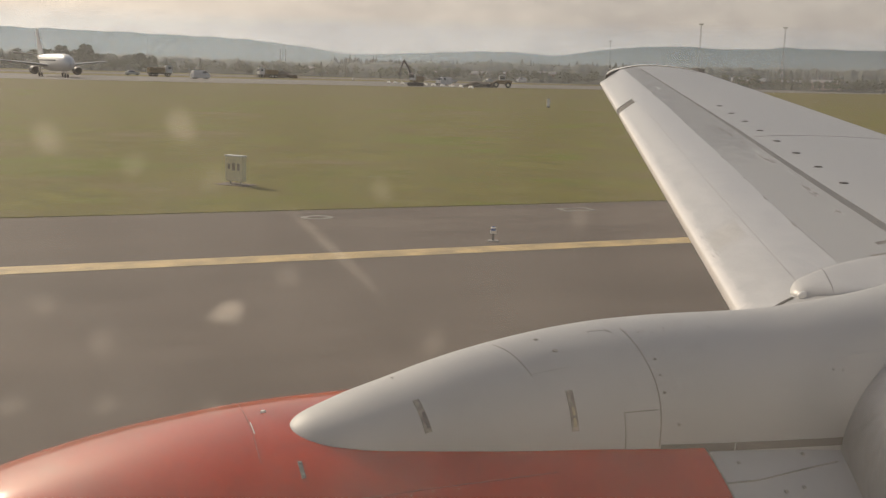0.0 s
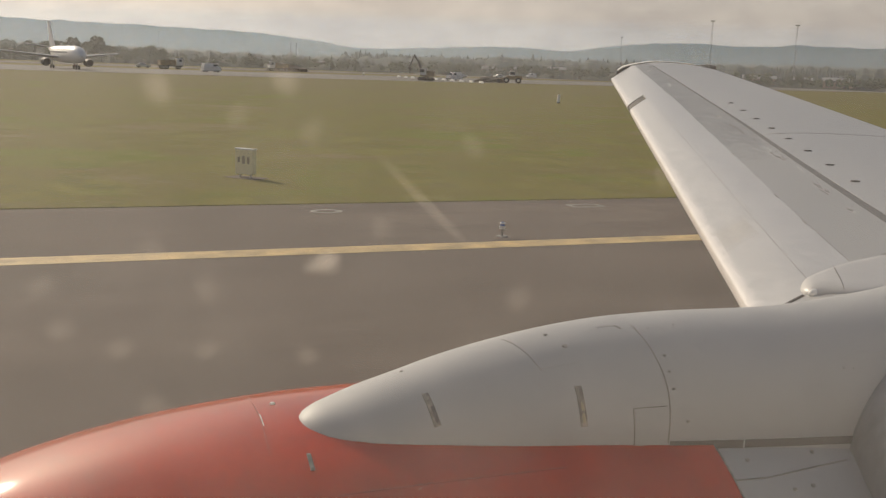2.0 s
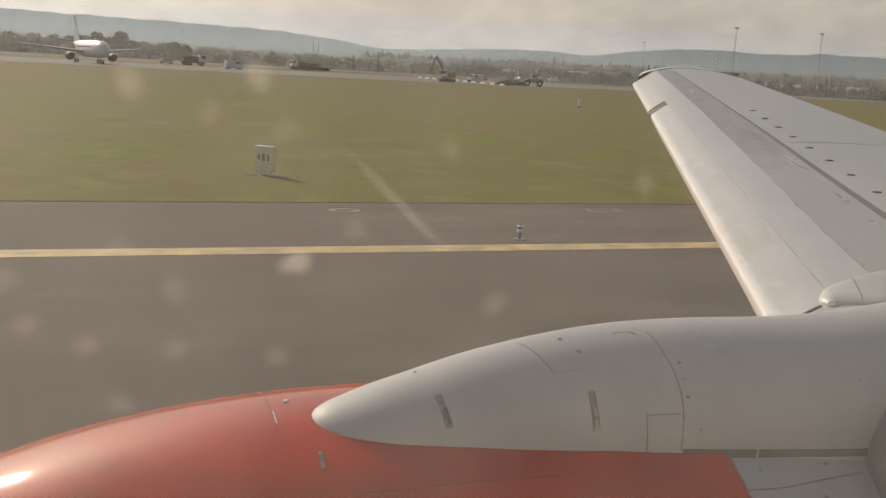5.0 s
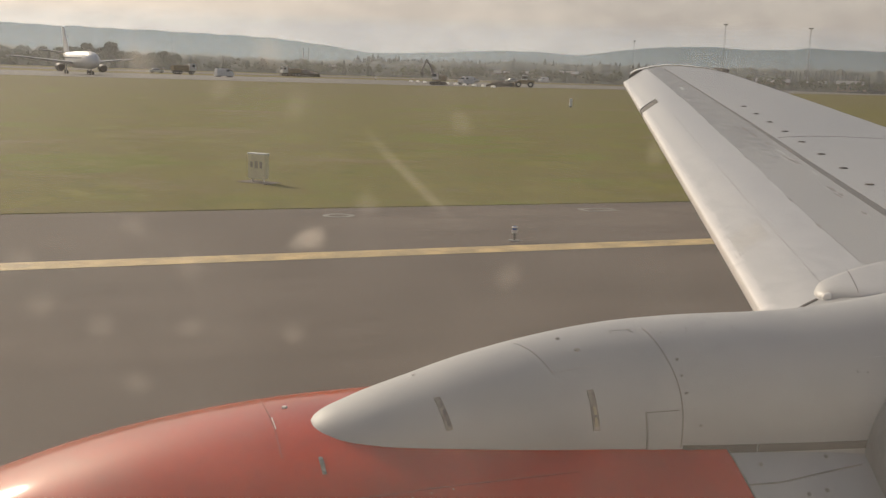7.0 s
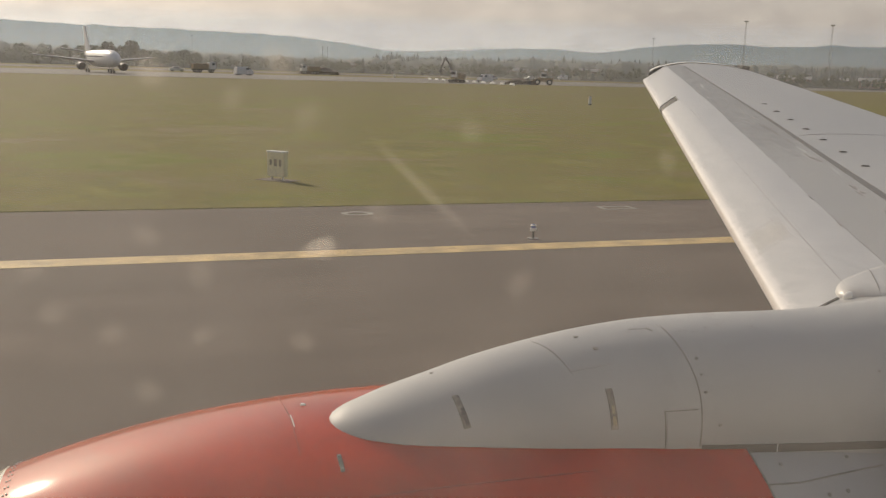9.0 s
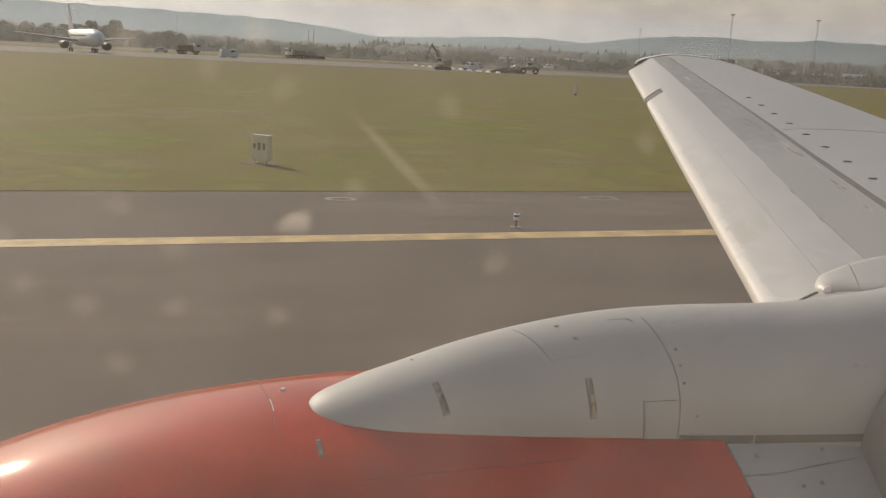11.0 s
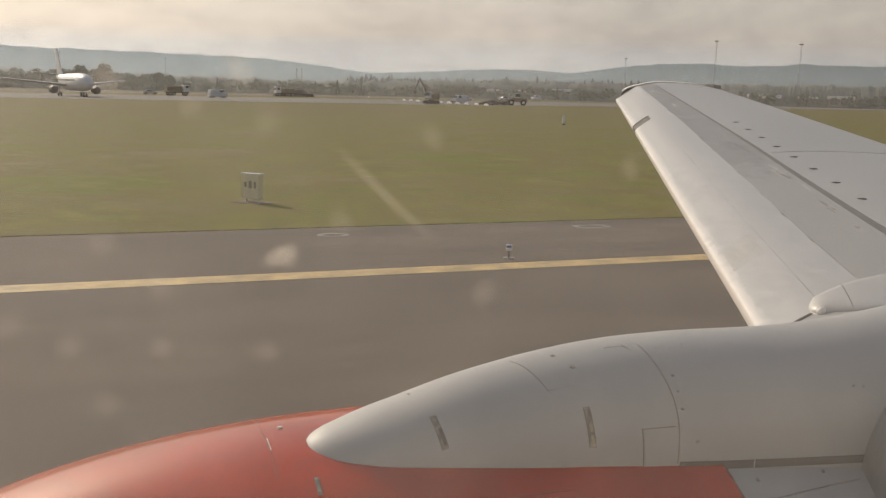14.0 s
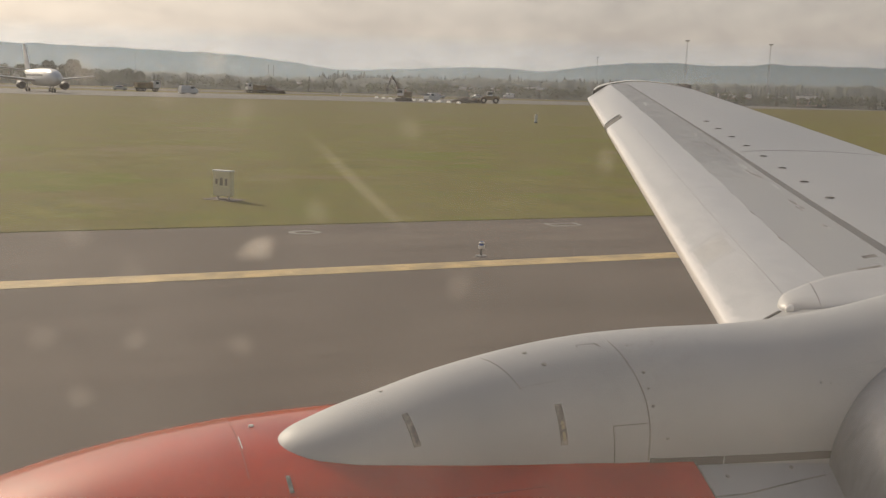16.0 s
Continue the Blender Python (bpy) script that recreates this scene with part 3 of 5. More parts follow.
ridge("backdrop_hedge", 470, [-75, -20, -12, -7, -2, 3, 8, 14, 20, 27, 33, 38, 75], [3.2, 3.2, 3.5, 4.5, 3, 3.2, 2.8, 2.6, 3, 3.2, 3.4, 3.6, 3.4], 12, 1.3, M_FIELD,
      "dull green hedges and scrub beyond the airfield", 1.9)
ridge("backdrop_copse", 760, [-75, -12, -7, -2, 3, 8, 14, 20, 27, 33, 38, 75], [9, 9, 11, 8, 9, 8, 8, 10, 11, 11, 12, 11], 25, 2.8, M_FIELD,
      "dull green copses beyond the airfield", 6.4)


def haze_arc(name, dist, top, material, label):
    """An added upright haze sheet, standing in a wide arc across the plain."""
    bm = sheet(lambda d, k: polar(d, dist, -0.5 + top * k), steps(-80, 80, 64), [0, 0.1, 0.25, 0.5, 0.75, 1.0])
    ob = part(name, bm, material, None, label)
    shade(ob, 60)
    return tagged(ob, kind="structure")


haze_arc("backdrop_haze_near", 438, 20, M_HAZE_NEAR, "added sheet of pale haze over the far fields")
haze_arc("backdrop_haze_mid", 690, 34, M_HAZE_MID, "added sheet of pale haze before the far woods")
haze_arc("backdrop_haze_far", 2450, 140, M_HAZE_FAR, "added sheet of bluish haze before the hills")


def fir(add, at, h, rnd):
    """A slender conifer of drooping, uneven whorls."""
    n, seg = 6, 7
    for k in range(n):
        z0 = at.z + h * (0.08 + 0.92 * k / n)
        z1 = min(at.z + h * 1.02, z0 + h * 0.3)
        r = h * 0.2 * (1 - k / n) ** 0.8 * rnd.uniform(0.8, 1.2)
        ring = [(at.x + r * rnd.uniform(0.65, 1.25) * math.cos(6.283 * j / seg), at.y + r * rnd.uniform(0.65, 1.25) * math.sin(6.283 * j / seg),
                 z0 - r * rnd.uniform(0, 0.4)) for j in range(seg)]
        add(ring + [(at.x, at.y, z1)], [(j, (j + 1) % seg, seg) for j in range(seg)])


def leafy(add, at, h, rnd, clumps=16):
    """A broad crown of many small tilted leaf clumps."""
    for _ in range(clumps):
        a, e = rnd.uniform(0, 6.283), rnd.uniform(-0.6, 1.0)
        rr = h * 0.32 * math.sqrt(max(0.05, 1 - e * e * 0.8)) * rnd.uniform(0.5, 1.05)
        c = Vector((at.x + rr * math.cos(a), at.y + rr * math.sin(a), at.z + h * (0.55 + 0.38 * e)))
        s = h * rnd.uniform(0.09, 0.17)
        pts = [(c.x + s * rnd.uniform(0.6, 1.3) * math.cos(j * 1.257), c.y + s * rnd.uniform(0.6, 1.3) * math.sin(j * 1.257), c.z + s * rnd.uniform(-0.4, 0.3)) for j in range(5)]
        top, low = (c.x + rnd.uniform(-s, s) * 0.3, c.y, c.z + s * rnd.uniform(0.6, 1.1)), (c.x, c.y, c.z - s * 0.8)
        add(pts + [top, low], [(j, (j + 1) % 5, 5) for j in range(5) if j != 1] + [((j + 1) % 5, j, 6) for j in (0, 2)])


class Pile:
    """Gathers loose pieces for one mesh."""

    def __init__(self):
        self.v, self.f = [], []

    def add(self, pts, faces):
        n = len(self.v)
        self.v += pts
        self.f += [tuple(n + i for i in f) for f in faces]

    def mesh(self, name, material):
        me = bpy.data.meshes.new(name)
        me.from_pydata(self.v, [], self.f)
        me.materials.append(material)
        return new(name, me)


def make_woods():
    rnd = random.Random(11)
    firs, leaves = Pile(), Pile()
    for _ in range(620):  # conifer belt
        d = rnd.uniform(13, 31)
        fir(firs.add, polar(d, rnd.uniform(840, 960)), rnd.uniform(9, 14) * (1.25 if rnd.random() < 0.12 else 1), rnd)
    for _ in range(150):
        fir(firs.add, polar(rnd.gauss(39, 1.6), rnd.uniform(700, 800)), rnd.uniform(8, 13), rnd)
    for _ in range(420):
        d = rnd.uniform(-26, 50)
        dist = rnd.uniform(760, 1000)
        (fir if rnd.random() < 0.25 else leafy)(firs.add if rnd.random() < 0.3 else leaves.add, polar(d, dist), rnd.uniform(5, 9), rnd)
    for _ in range(160):
        leafy(leaves.add, polar(rnd.gauss(-1.5, 2.2), rnd.uniform(650, 760)), rnd.uniform(6, 11), rnd)
    for _ in range(700):
        leafy(leaves.add, polar(rnd.uniform(-26, 50), rnd.uniform(475, 660)), rnd.uniform(2.5, 5), rnd, 10)
    for _ in range(520):
        leafy(leaves.add, polar(rnd.uniform(-26, 50), rnd.uniform(446, 454)), rnd.uniform(2.5, 6.5), rnd, 12)
    for _ in range(60):
        fir(firs.add, polar(rnd.uniform(-20, 50), rnd.uniform(450, 466)), rnd.uniform(4, 7.5), rnd)
    tagged(firs.mesh("conifer_belt", M_FIR), "dark far belt of firs with uneven tops", "woods", kind="stuff")
    tagged(leaves.mesh("far_woods", M_LEAF), "dull green far woods and bushes", "woods", kind="stuff")


make_woods()


def make_tree(at, h, seed):
    rnd = random.Random(seed)
    t = thing("tree", "leafy green tree beyond the far tarmac", "tree", "trees beyond the tarmac", pose(at.x, at.y, 0))
    bm = nb()
    rod(bm, (0, 0, 0), (0, 0, h * 0.5), h * 0.035, h * 0.015, 8)
    for k in range(5):
        a = k * 1.257 + rnd.random()
        rod(bm, (0, 0, h * (0.25 + 0.05 * k)), (h * 0.2 * math.cos(a), h * 0.2 * math.sin(a), h * (0.5 + 0.06 * k)), h * 0.015, h * 0.006, 6)
    part("trunk", bm, M_BARK, t)
    p = Pile()
    leafy(p.add, Vector((0, 0, 0)), h, rnd, 90)
    ob = p.mesh("crown", M_LEAF)
    ob.parent = t


for k, (d, dist, h) in enumerate(((-2.2, 520, 9), (-1.4, 525, 11), (-0.7, 530, 9.5), (-0.2, 522, 12), (0.5, 535, 8), (2.6, 530, 8.5), (3.2, 540, 7.5))):
    make_tree(polar(d, dist), h, k)


# ---- the airliner ----
airliner = thing("airliner", "white and red airliner standing on the taxiway, seen from its cabin", "airliner")
NAC_Y, NAC_Z = 3.1, 1.55
NAC_X = [-0.70, -0.665, -0.6, -0.55, -0.5, -0.44, -0.34, -0.24, -0.05, 0.14, 0.34, 0.55, 0.8, 1.2, 1.9, 2.4, 3.2, 4.2]
NAC_R = [0.655, 0.705, 0.752, 0.782, 0.812, 0.843, 0.876, 0.905, 0.95, 0.984, 1.009, 1.027, 1.036, 1.038, 1.036, 1.0, 0.88, 0.68]


def nac(x, a, lift=0.0):
    """The engine's skin; a: degrees from its top towards the cabin."""
    r = curve_through(x, NAC_X, NAC_R) + lift
    c = math.cos(radians(a))
    return (x, NAC_Y - r * math.sin(radians(a)), NAC_Z + r * c * (1.0 if c > 0 else 0.9))


def nac_in(x, a, lift=0.0):
    """The inlet duct's wall."""
    r = curve_through(x, [-0.70, -0.665, -0.6, -0.44, 0.0, 0.4], [0.655, 0.61, 0.585, 0.575, 0.6, 0.62]) + lift
    return (x, NAC_Y - r * math.sin(radians(a)), NAC_Z + r * math.cos(radians(a)))


def make_engine():
    ring = [360 * k / 96 for k in range(96)]
    eng = part("engine_cowl", sheet(nac, steps(-0.432, 1.905, 56), ring, True), M_RED, airliner, "glossy orange-red engine cowl")
    shade(eng)
    lip = [(x, nac) for x in (-0.436, -0.47, -0.5, -0.53, -0.56, -0.59, -0.62, -0.645, -0.665, -0.685, -0.70)] + [(x, nac_in) for x in (-0.69, -0.665, -0.63, -0.58, -0.5, -0.4, -0.2, 0.0, 0.3)]
    bm = nb()
    rows = [[bm.verts.new(f(x, a)) for a in ring] for x, f in lip]
    for a, b in zip(rows, rows[1:]):
        for j in range(96):
            bm.faces.new((a[j], a[(j + 1) % 96], b[(j + 1) % 96], b[j]))
    shade(part("inlet_lip", bm, M_LIP, eng, "polished bare metal inlet lip"))
    bm = nb()
    rod(bm, (0.25, NAC_Y, NAC_Z), (0.33, NAC_Y, NAC_Z), 0.63, seg=48)
    part("fan", bm, M_GUNMETAL, eng)
    bm = nb()
    rod(bm, (0.25, NAC_Y, NAC_Z), (-0.1, NAC_Y, NAC_Z), 0.2, 0.02, seg=24)
    shade(part("spinner", bm, M_GUNMETAL, eng))
    rev = part("reverser_cowl", sheet(lambda x, a: nac(x, a, -0.012), steps(1.91, 4.2, 30), ring, True), M_GREY, airliner, "grey thrust reverser cowl")
    shade(rev)
    bm = nb()
    rod(bm, (4.0, NAC_Y, NAC_Z), (4.8, NAC_Y, NAC_Z), 0.5, 0.2, seg=32)
    part("exhaust_plug", bm, M_GUNMETAL, airliner)
    # joints in the skin
    part("lip_joint", strip_on(nac, [(-0.434, a) for a in range(-60, 80, 4)], 0.008), M_STEEL, eng)
    part("cowl_seam", strip_on(nac, [(0.45, a) for a in range(-60, 18, 4)], 0.003, 0.0008), M_RUST, eng)
    # short pale piece: the seam's highlight put into the colour
    part("cowl_seam", strip_on(nac, [(0.4555, a) for a in (1.5, 4, 6.5)], 0.0028, 0.0014), M_CHIP_GLINT, eng)
    part("cowl_end_seam", strip_on(nac, [(1.909, a) for a in range(8, 100, 4)], 0.0045), M_SEAM, eng)
    part("cowl_hinge_line", strip_on(nac, [(x, 27.2 - 0.6 * (x - 0.6)) for x in steps(0.62, 1.35, 14)], 0.003, 0.0006), M_RUST, eng)
    for x, a in ((0.8, 28.3), (0.86, 27.9), (0.93, 27.6), (1.01, 27.7)):
        part("paint_chip", disc_on(nac, x, a, 0.0032, 0.001, 0.7, 6), M_BRASS, eng)
    latch = part("cowl_latch", strip_on(nac, [(0.562, a) for a in steps(17.0, 21.2, 4)], 0.013, 0.002), M_SLOT, eng, "small grey cowl latch")
    for a in (17.5, 20.6):
        part("latch_pin", disc_on(nac, 0.562, a, 0.006, 0.007), M_SEAM, latch)
    # the fitting's sparkle is painted as a pale colour
    part("hoist_fitting", disc_on(nac, 0.51, -3, 0.01, 0.006), M_CHIP_GLINT, eng, "metal hoist fitting, pale for its sparkle")
    bm = nb()
    for k in range(26):
        bm2 = disc_on(nac, 0.5, -30 + k * 4, 0.0012, 0.001, seg=6)
        me = bpy.data.meshes.new("tmp")
        bm2.to_mesh(me)
        bm2.free()
        bm.from_mesh(me)
    for x in steps(-0.41, -0.4, 1):
        for k in range(34):
            bm2 = disc_on(nac, x, -30 + k * 3.2, 0.0035, 0.003, seg=6)
            me = bpy.data.meshes.new("tmp")
            bm2.to_mesh(me)
            bm2.free()
            bm.from_mesh(me)
    tagged(part("rivets", bm, M_STEEL, eng), kind="stuff")
    # reverser panel line and its fasteners
    part("reverser_seam", strip_on(nac, [(x, 32.8 - 8 * max(0, x - 2.05)) for x in steps(1.915, 2.42, 12)], 0.0045, -0.0095), M_SEAM, rev)
    for x, a in ((2.0, 29), (2.12, 36), (2.2, 35.5), (2.28, 28)):
        part("fastener", disc_on(nac, x, a, 0.008, 0.003), M_SEAM, rev)


make_engine()

FAIR_Y, FAIR_Z = 3.0, 2.5
FW_X = [0.558, 0.565, 0.588, 0.617, 0.647, 0.745, 0.917, 1.096, 1.468, 1.738, 2.08, 2.5, 3.2, 4.7]
FW = [0.012, 0.06, 0.106, 0.135, 0.155, 0.191, 0.225, 0.25, 0.296, 0.325, 0.34, 0.345, 0.36, 0.3]
FH_X = [0.558, 0.565, 0.583, 0.611, 0.68, 0.751, 0.9, 1.053, 1.25, 1.452, 1.66, 1.876, 2.46, 2.8, 3.2, 3.8, 4.7]
FH = [0.03, 0.06, 0.083, 0.101, 0.127, 0.153, 0.198, 0.245, 0.291, 0.326, 0.348, 0.356, 0.358, 0.39, 0.45, 0.49, 0.42]


def fair(x, a, lift=0.0):
    """The pylon fairing; a: degrees from its top towards the cabin, past 90 straight down."""
    w, h = curve_through(x, FW_X, FW) + lift, curve_through(x, FH_X, FH) + lift
    if abs(a) > 90:
        return (x, FAIR_Y - math.copysign(w, a), FAIR_Z - (abs(a) - 90) * 0.02)
    return (x, FAIR_Y - w * math.sin(radians(a)), FAIR_Z + h * math.cos(radians(a)))


def make_pylon():
    xs = [0.558, 0.561, 0.565, 0.572, 0.58, 0.59, 0.61, 0.64, 0.68] + steps(0.72, 4.7, 80)
    bm = sheet(fair, xs, [-100, -95] + steps(-90, 90, 44) + [95, 100])
    pyl = shade(part("pylon_fairing", bm, M_GREY, airliner, "smooth light grey pylon fairing with a blunt nose"))
    seam = [(1.738 + curve_through(a, [13, 30, 45, 57, 68, 89], [-0.025, -0.012, 0.001, 0.009, 0.009, -0.001]), a) for a in steps(12, 89, 28)]
    part("panel_seam", strip_on(fair, seam, 0.0045, 0.0008), M_SEAM, pyl)
    part("panel_seam", strip_on(fair, [(1.268 + 0.0016 * a, a) for a in steps(-2, 40, 14)], 0.0025, 0.0008), M_SEAM, pyl)
    part("panel_seam", strip_on(fair, [(x, 38.5 - 4 * (x - 1.33)) for x in steps(1.332, 1.475, 6)], 0.002, 0.0008), M_FAINT, pyl)
    # slotted latches on the side
    for x, lean, a0, a1, wide, mat in ((0.955, 0.02, 36, 66, 0.034, M_GUNMETAL), (1.443, 0.006, 53, 77, 0.03, M_BRASS)):
        span = a1 - a0
        la = part("panel_latch", strip_on(fair, [(x + lean * (a - a0) / span, a) for a in steps(a0, a1, 8)], wide, 0.001), M_SLOT, pyl, "dark slotted panel latch")
        for k0, k1 in ((0.42, 0.62), (0.68, 0.9)):
            part("latch_slot", strip_on(fair, [(x - 0.002 + lean * k, a0 + span * k) for k in steps(k0, k1, 3)], 0.36 * wide, 0.0018), mat, la)
    # square access door
    door = part("access_door", shell(lambda x, a: fair(x, a, 0.0015), lambda x, a: fair(x, a, -0.004), steps(1.622, 1.718, 3), steps(70, 89.5, 6)), M_GREY, pyl)
    part("door_gap", strip_on(fair, [(1.617, a) for a in steps(69, 90, 6)], 0.003, 0.0018), M_SEAM, door)
    part("door_gap", strip_on(fair, [(x, 69) for x in steps(1.617, 1.733, 5)], 0.003, 0.0018), M_SEAM, door)
    for a in (74, 86):
        for x in (1.635, 1.7):
            part("screw", disc_on(fair, x, a, 0.003, 0.0025), M_FAINT, door)
    # fasteners
    for x, a, r in ((1.405, 8, 0.009), (1.442, 24, 0.011), (1.77, 40, 0.007), (1.768, 50, 0.005), (1.77, 60, 0.007), (1.81, 78, 0.007), (1.765, 18, 0.004), (1.87, 16, 0.004), (2.05, 18, 0.004), (0.915, -4, 0.008), (2.46, 55, 0.006), (2.5, 56, 0.005)):
        part("fastener", disc_on(fair, x, a, r, 0.003, 0.75), M_SEAM, pyl)
    part("panel_edge", strip_on(fair, [(x, 10.5 + 20 * (x - 1.6)) for x in steps(1.59, 1.668, 4)], 0.0022, 0.0008), M_FAINT, pyl)
    part("panel_edge", strip_on(fair, [(1.59, a) for a in steps(10.3, 13.5, 3)], 0.002, 0.0008), M_FAINT, pyl)
    part("panel_edge", strip_on(fair, [(1.655 + 0.003 * (a - 11), a) for a in steps(11, 15.5, 3)], 0.006, 0.0009), M_SEAM, pyl)
    bm = nb()
    rnd = random.Random(3)
    for k in range(34):
        bm2 = disc_on(fair, 1.72 + 0.02 * k * rnd.uniform(0.6, 1), rnd.uniform(6, 24), rnd.uniform(0.0015, 0.0042), 0.001, 0.7, 6)
        me = bpy.data.meshes.new("tmp")
        bm2.to_mesh(me)
        bm2.free()
        bm.from_mesh(me)
    tagged(part("rivets", bm, M_SEAM, pyl), kind="stuff")
    # rubber seal along the lower edge, behind the panel seam
    for x0, x1 in ((1.744, 2.022), (2.03, 2.6)):
        part("seal_strip", strip_on(fair, [(x, 90.1 + 2.7 * (x - 1.745)) for x in steps(x0, x1, 10)], 0.028, 0.003), M_SEAL_SHADE, pyl, "dark seal in the gap over the cowl")


make_pylon()


# the wing: y along the span, s from the leading edge to the trailing edge
def lead(y):
    return 2.57 + 0.4567 * (y - 3.45)


def trail(y):
    return 8.25 - 0.27 * (12.5 - y)


def low_z(y):
    return 2.74 + 0.1012 * (y - 3.45)


UP_S, UP_H = [0, 0.012, 0.03, 0.08, 0.2, 0.4, 0.6, 0.75, 0.89, 1.0], [0.0, 0.04, 0.07, 0.135, 0.195, 0.245, 0.244, 0.23, 0.204, 0.176]
DN_S, DN_H = [0, 0.012, 0.03, 0.1, 0.3, 0.6, 0.85, 1.0], [0.0, -0.035, -0.06, -0.1, -0.13, -0.05, 0.1, 0.12]


def wing(y, s, lift=0.0, droop=1.0):
    """s below zero is the lower side; the outer slat droops at its nose."""
    x = lead(y) + abs(s) * (trail(y) - lead(y))
    q = math.sqrt(abs(s))
    if s >= 0:
        h = curve_through(q, [math.sqrt(k) for k in UP_S], UP_H)
        if y > 8 and s < 0.182:
            h *= 1 - 0.6 * droop * min(1.0, (y - 8) / 4.1) ** 1.5 * (1 - s / 0.182)
        h += lift
    else:
        h = curve_through(q, [math.sqrt(k) for k in DN_S], DN_H) * (1 + 0.13 * (12.5 - y)) - lift
    x -= lift * max(0.0, 1 - abs(s) / 0.03)
    return (x, y, low_z(y) + h)



def cut(y, s):
    """The station that s becomes where the wing's rear edge runs further forward inboard."""
    end = (8.25 - 0.323 * (12.5 - min(y, 12.5)) - lead(y)) / (trail(y) - lead(y))
    return math.copysign(0.5 + (abs(s) - 0.5) * (end - 0.5) * 2, s) if abs(s) > 0.5 else s


def loop_s(a, b, n):
    """Stations from a to b, close together at the leading edge."""
    qs = steps(math.copysign(math.sqrt(abs(a)), a), math.sqrt(b), n)
    return [math.copysign(q * q, q) for q in qs]


def slat_end(y):
    """The station of the slat's rear edge."""
    return curve_through(y, [3.0, 4.4, 5.3, 7.0, 8.4, 10.3, 12.2], [0.158, 0.1595, 0.167, 0.178, 0.19, 0.198, 0.202])


def step_line(y):
    """The station where the worn band ends at the dark step."""
    return curve_through(y, [3.0, 4.5, 5.5, 7.0, 9.0, 12.2], [0.2905, 0.2915, 0.2965, 0.310, 0.319, 0.328])


def step_width(y):
    return 0.019 - 0.008 * min(1.0, max(0.0, (y - 4.0) / 4.0))


def on_slat(y, k, lift=0.0):
    """k from the lower lip, below zero, over the nose to 1 at the rear edge."""
    return wing(y, k * slat_end(y) if k > 0 else k, lift)


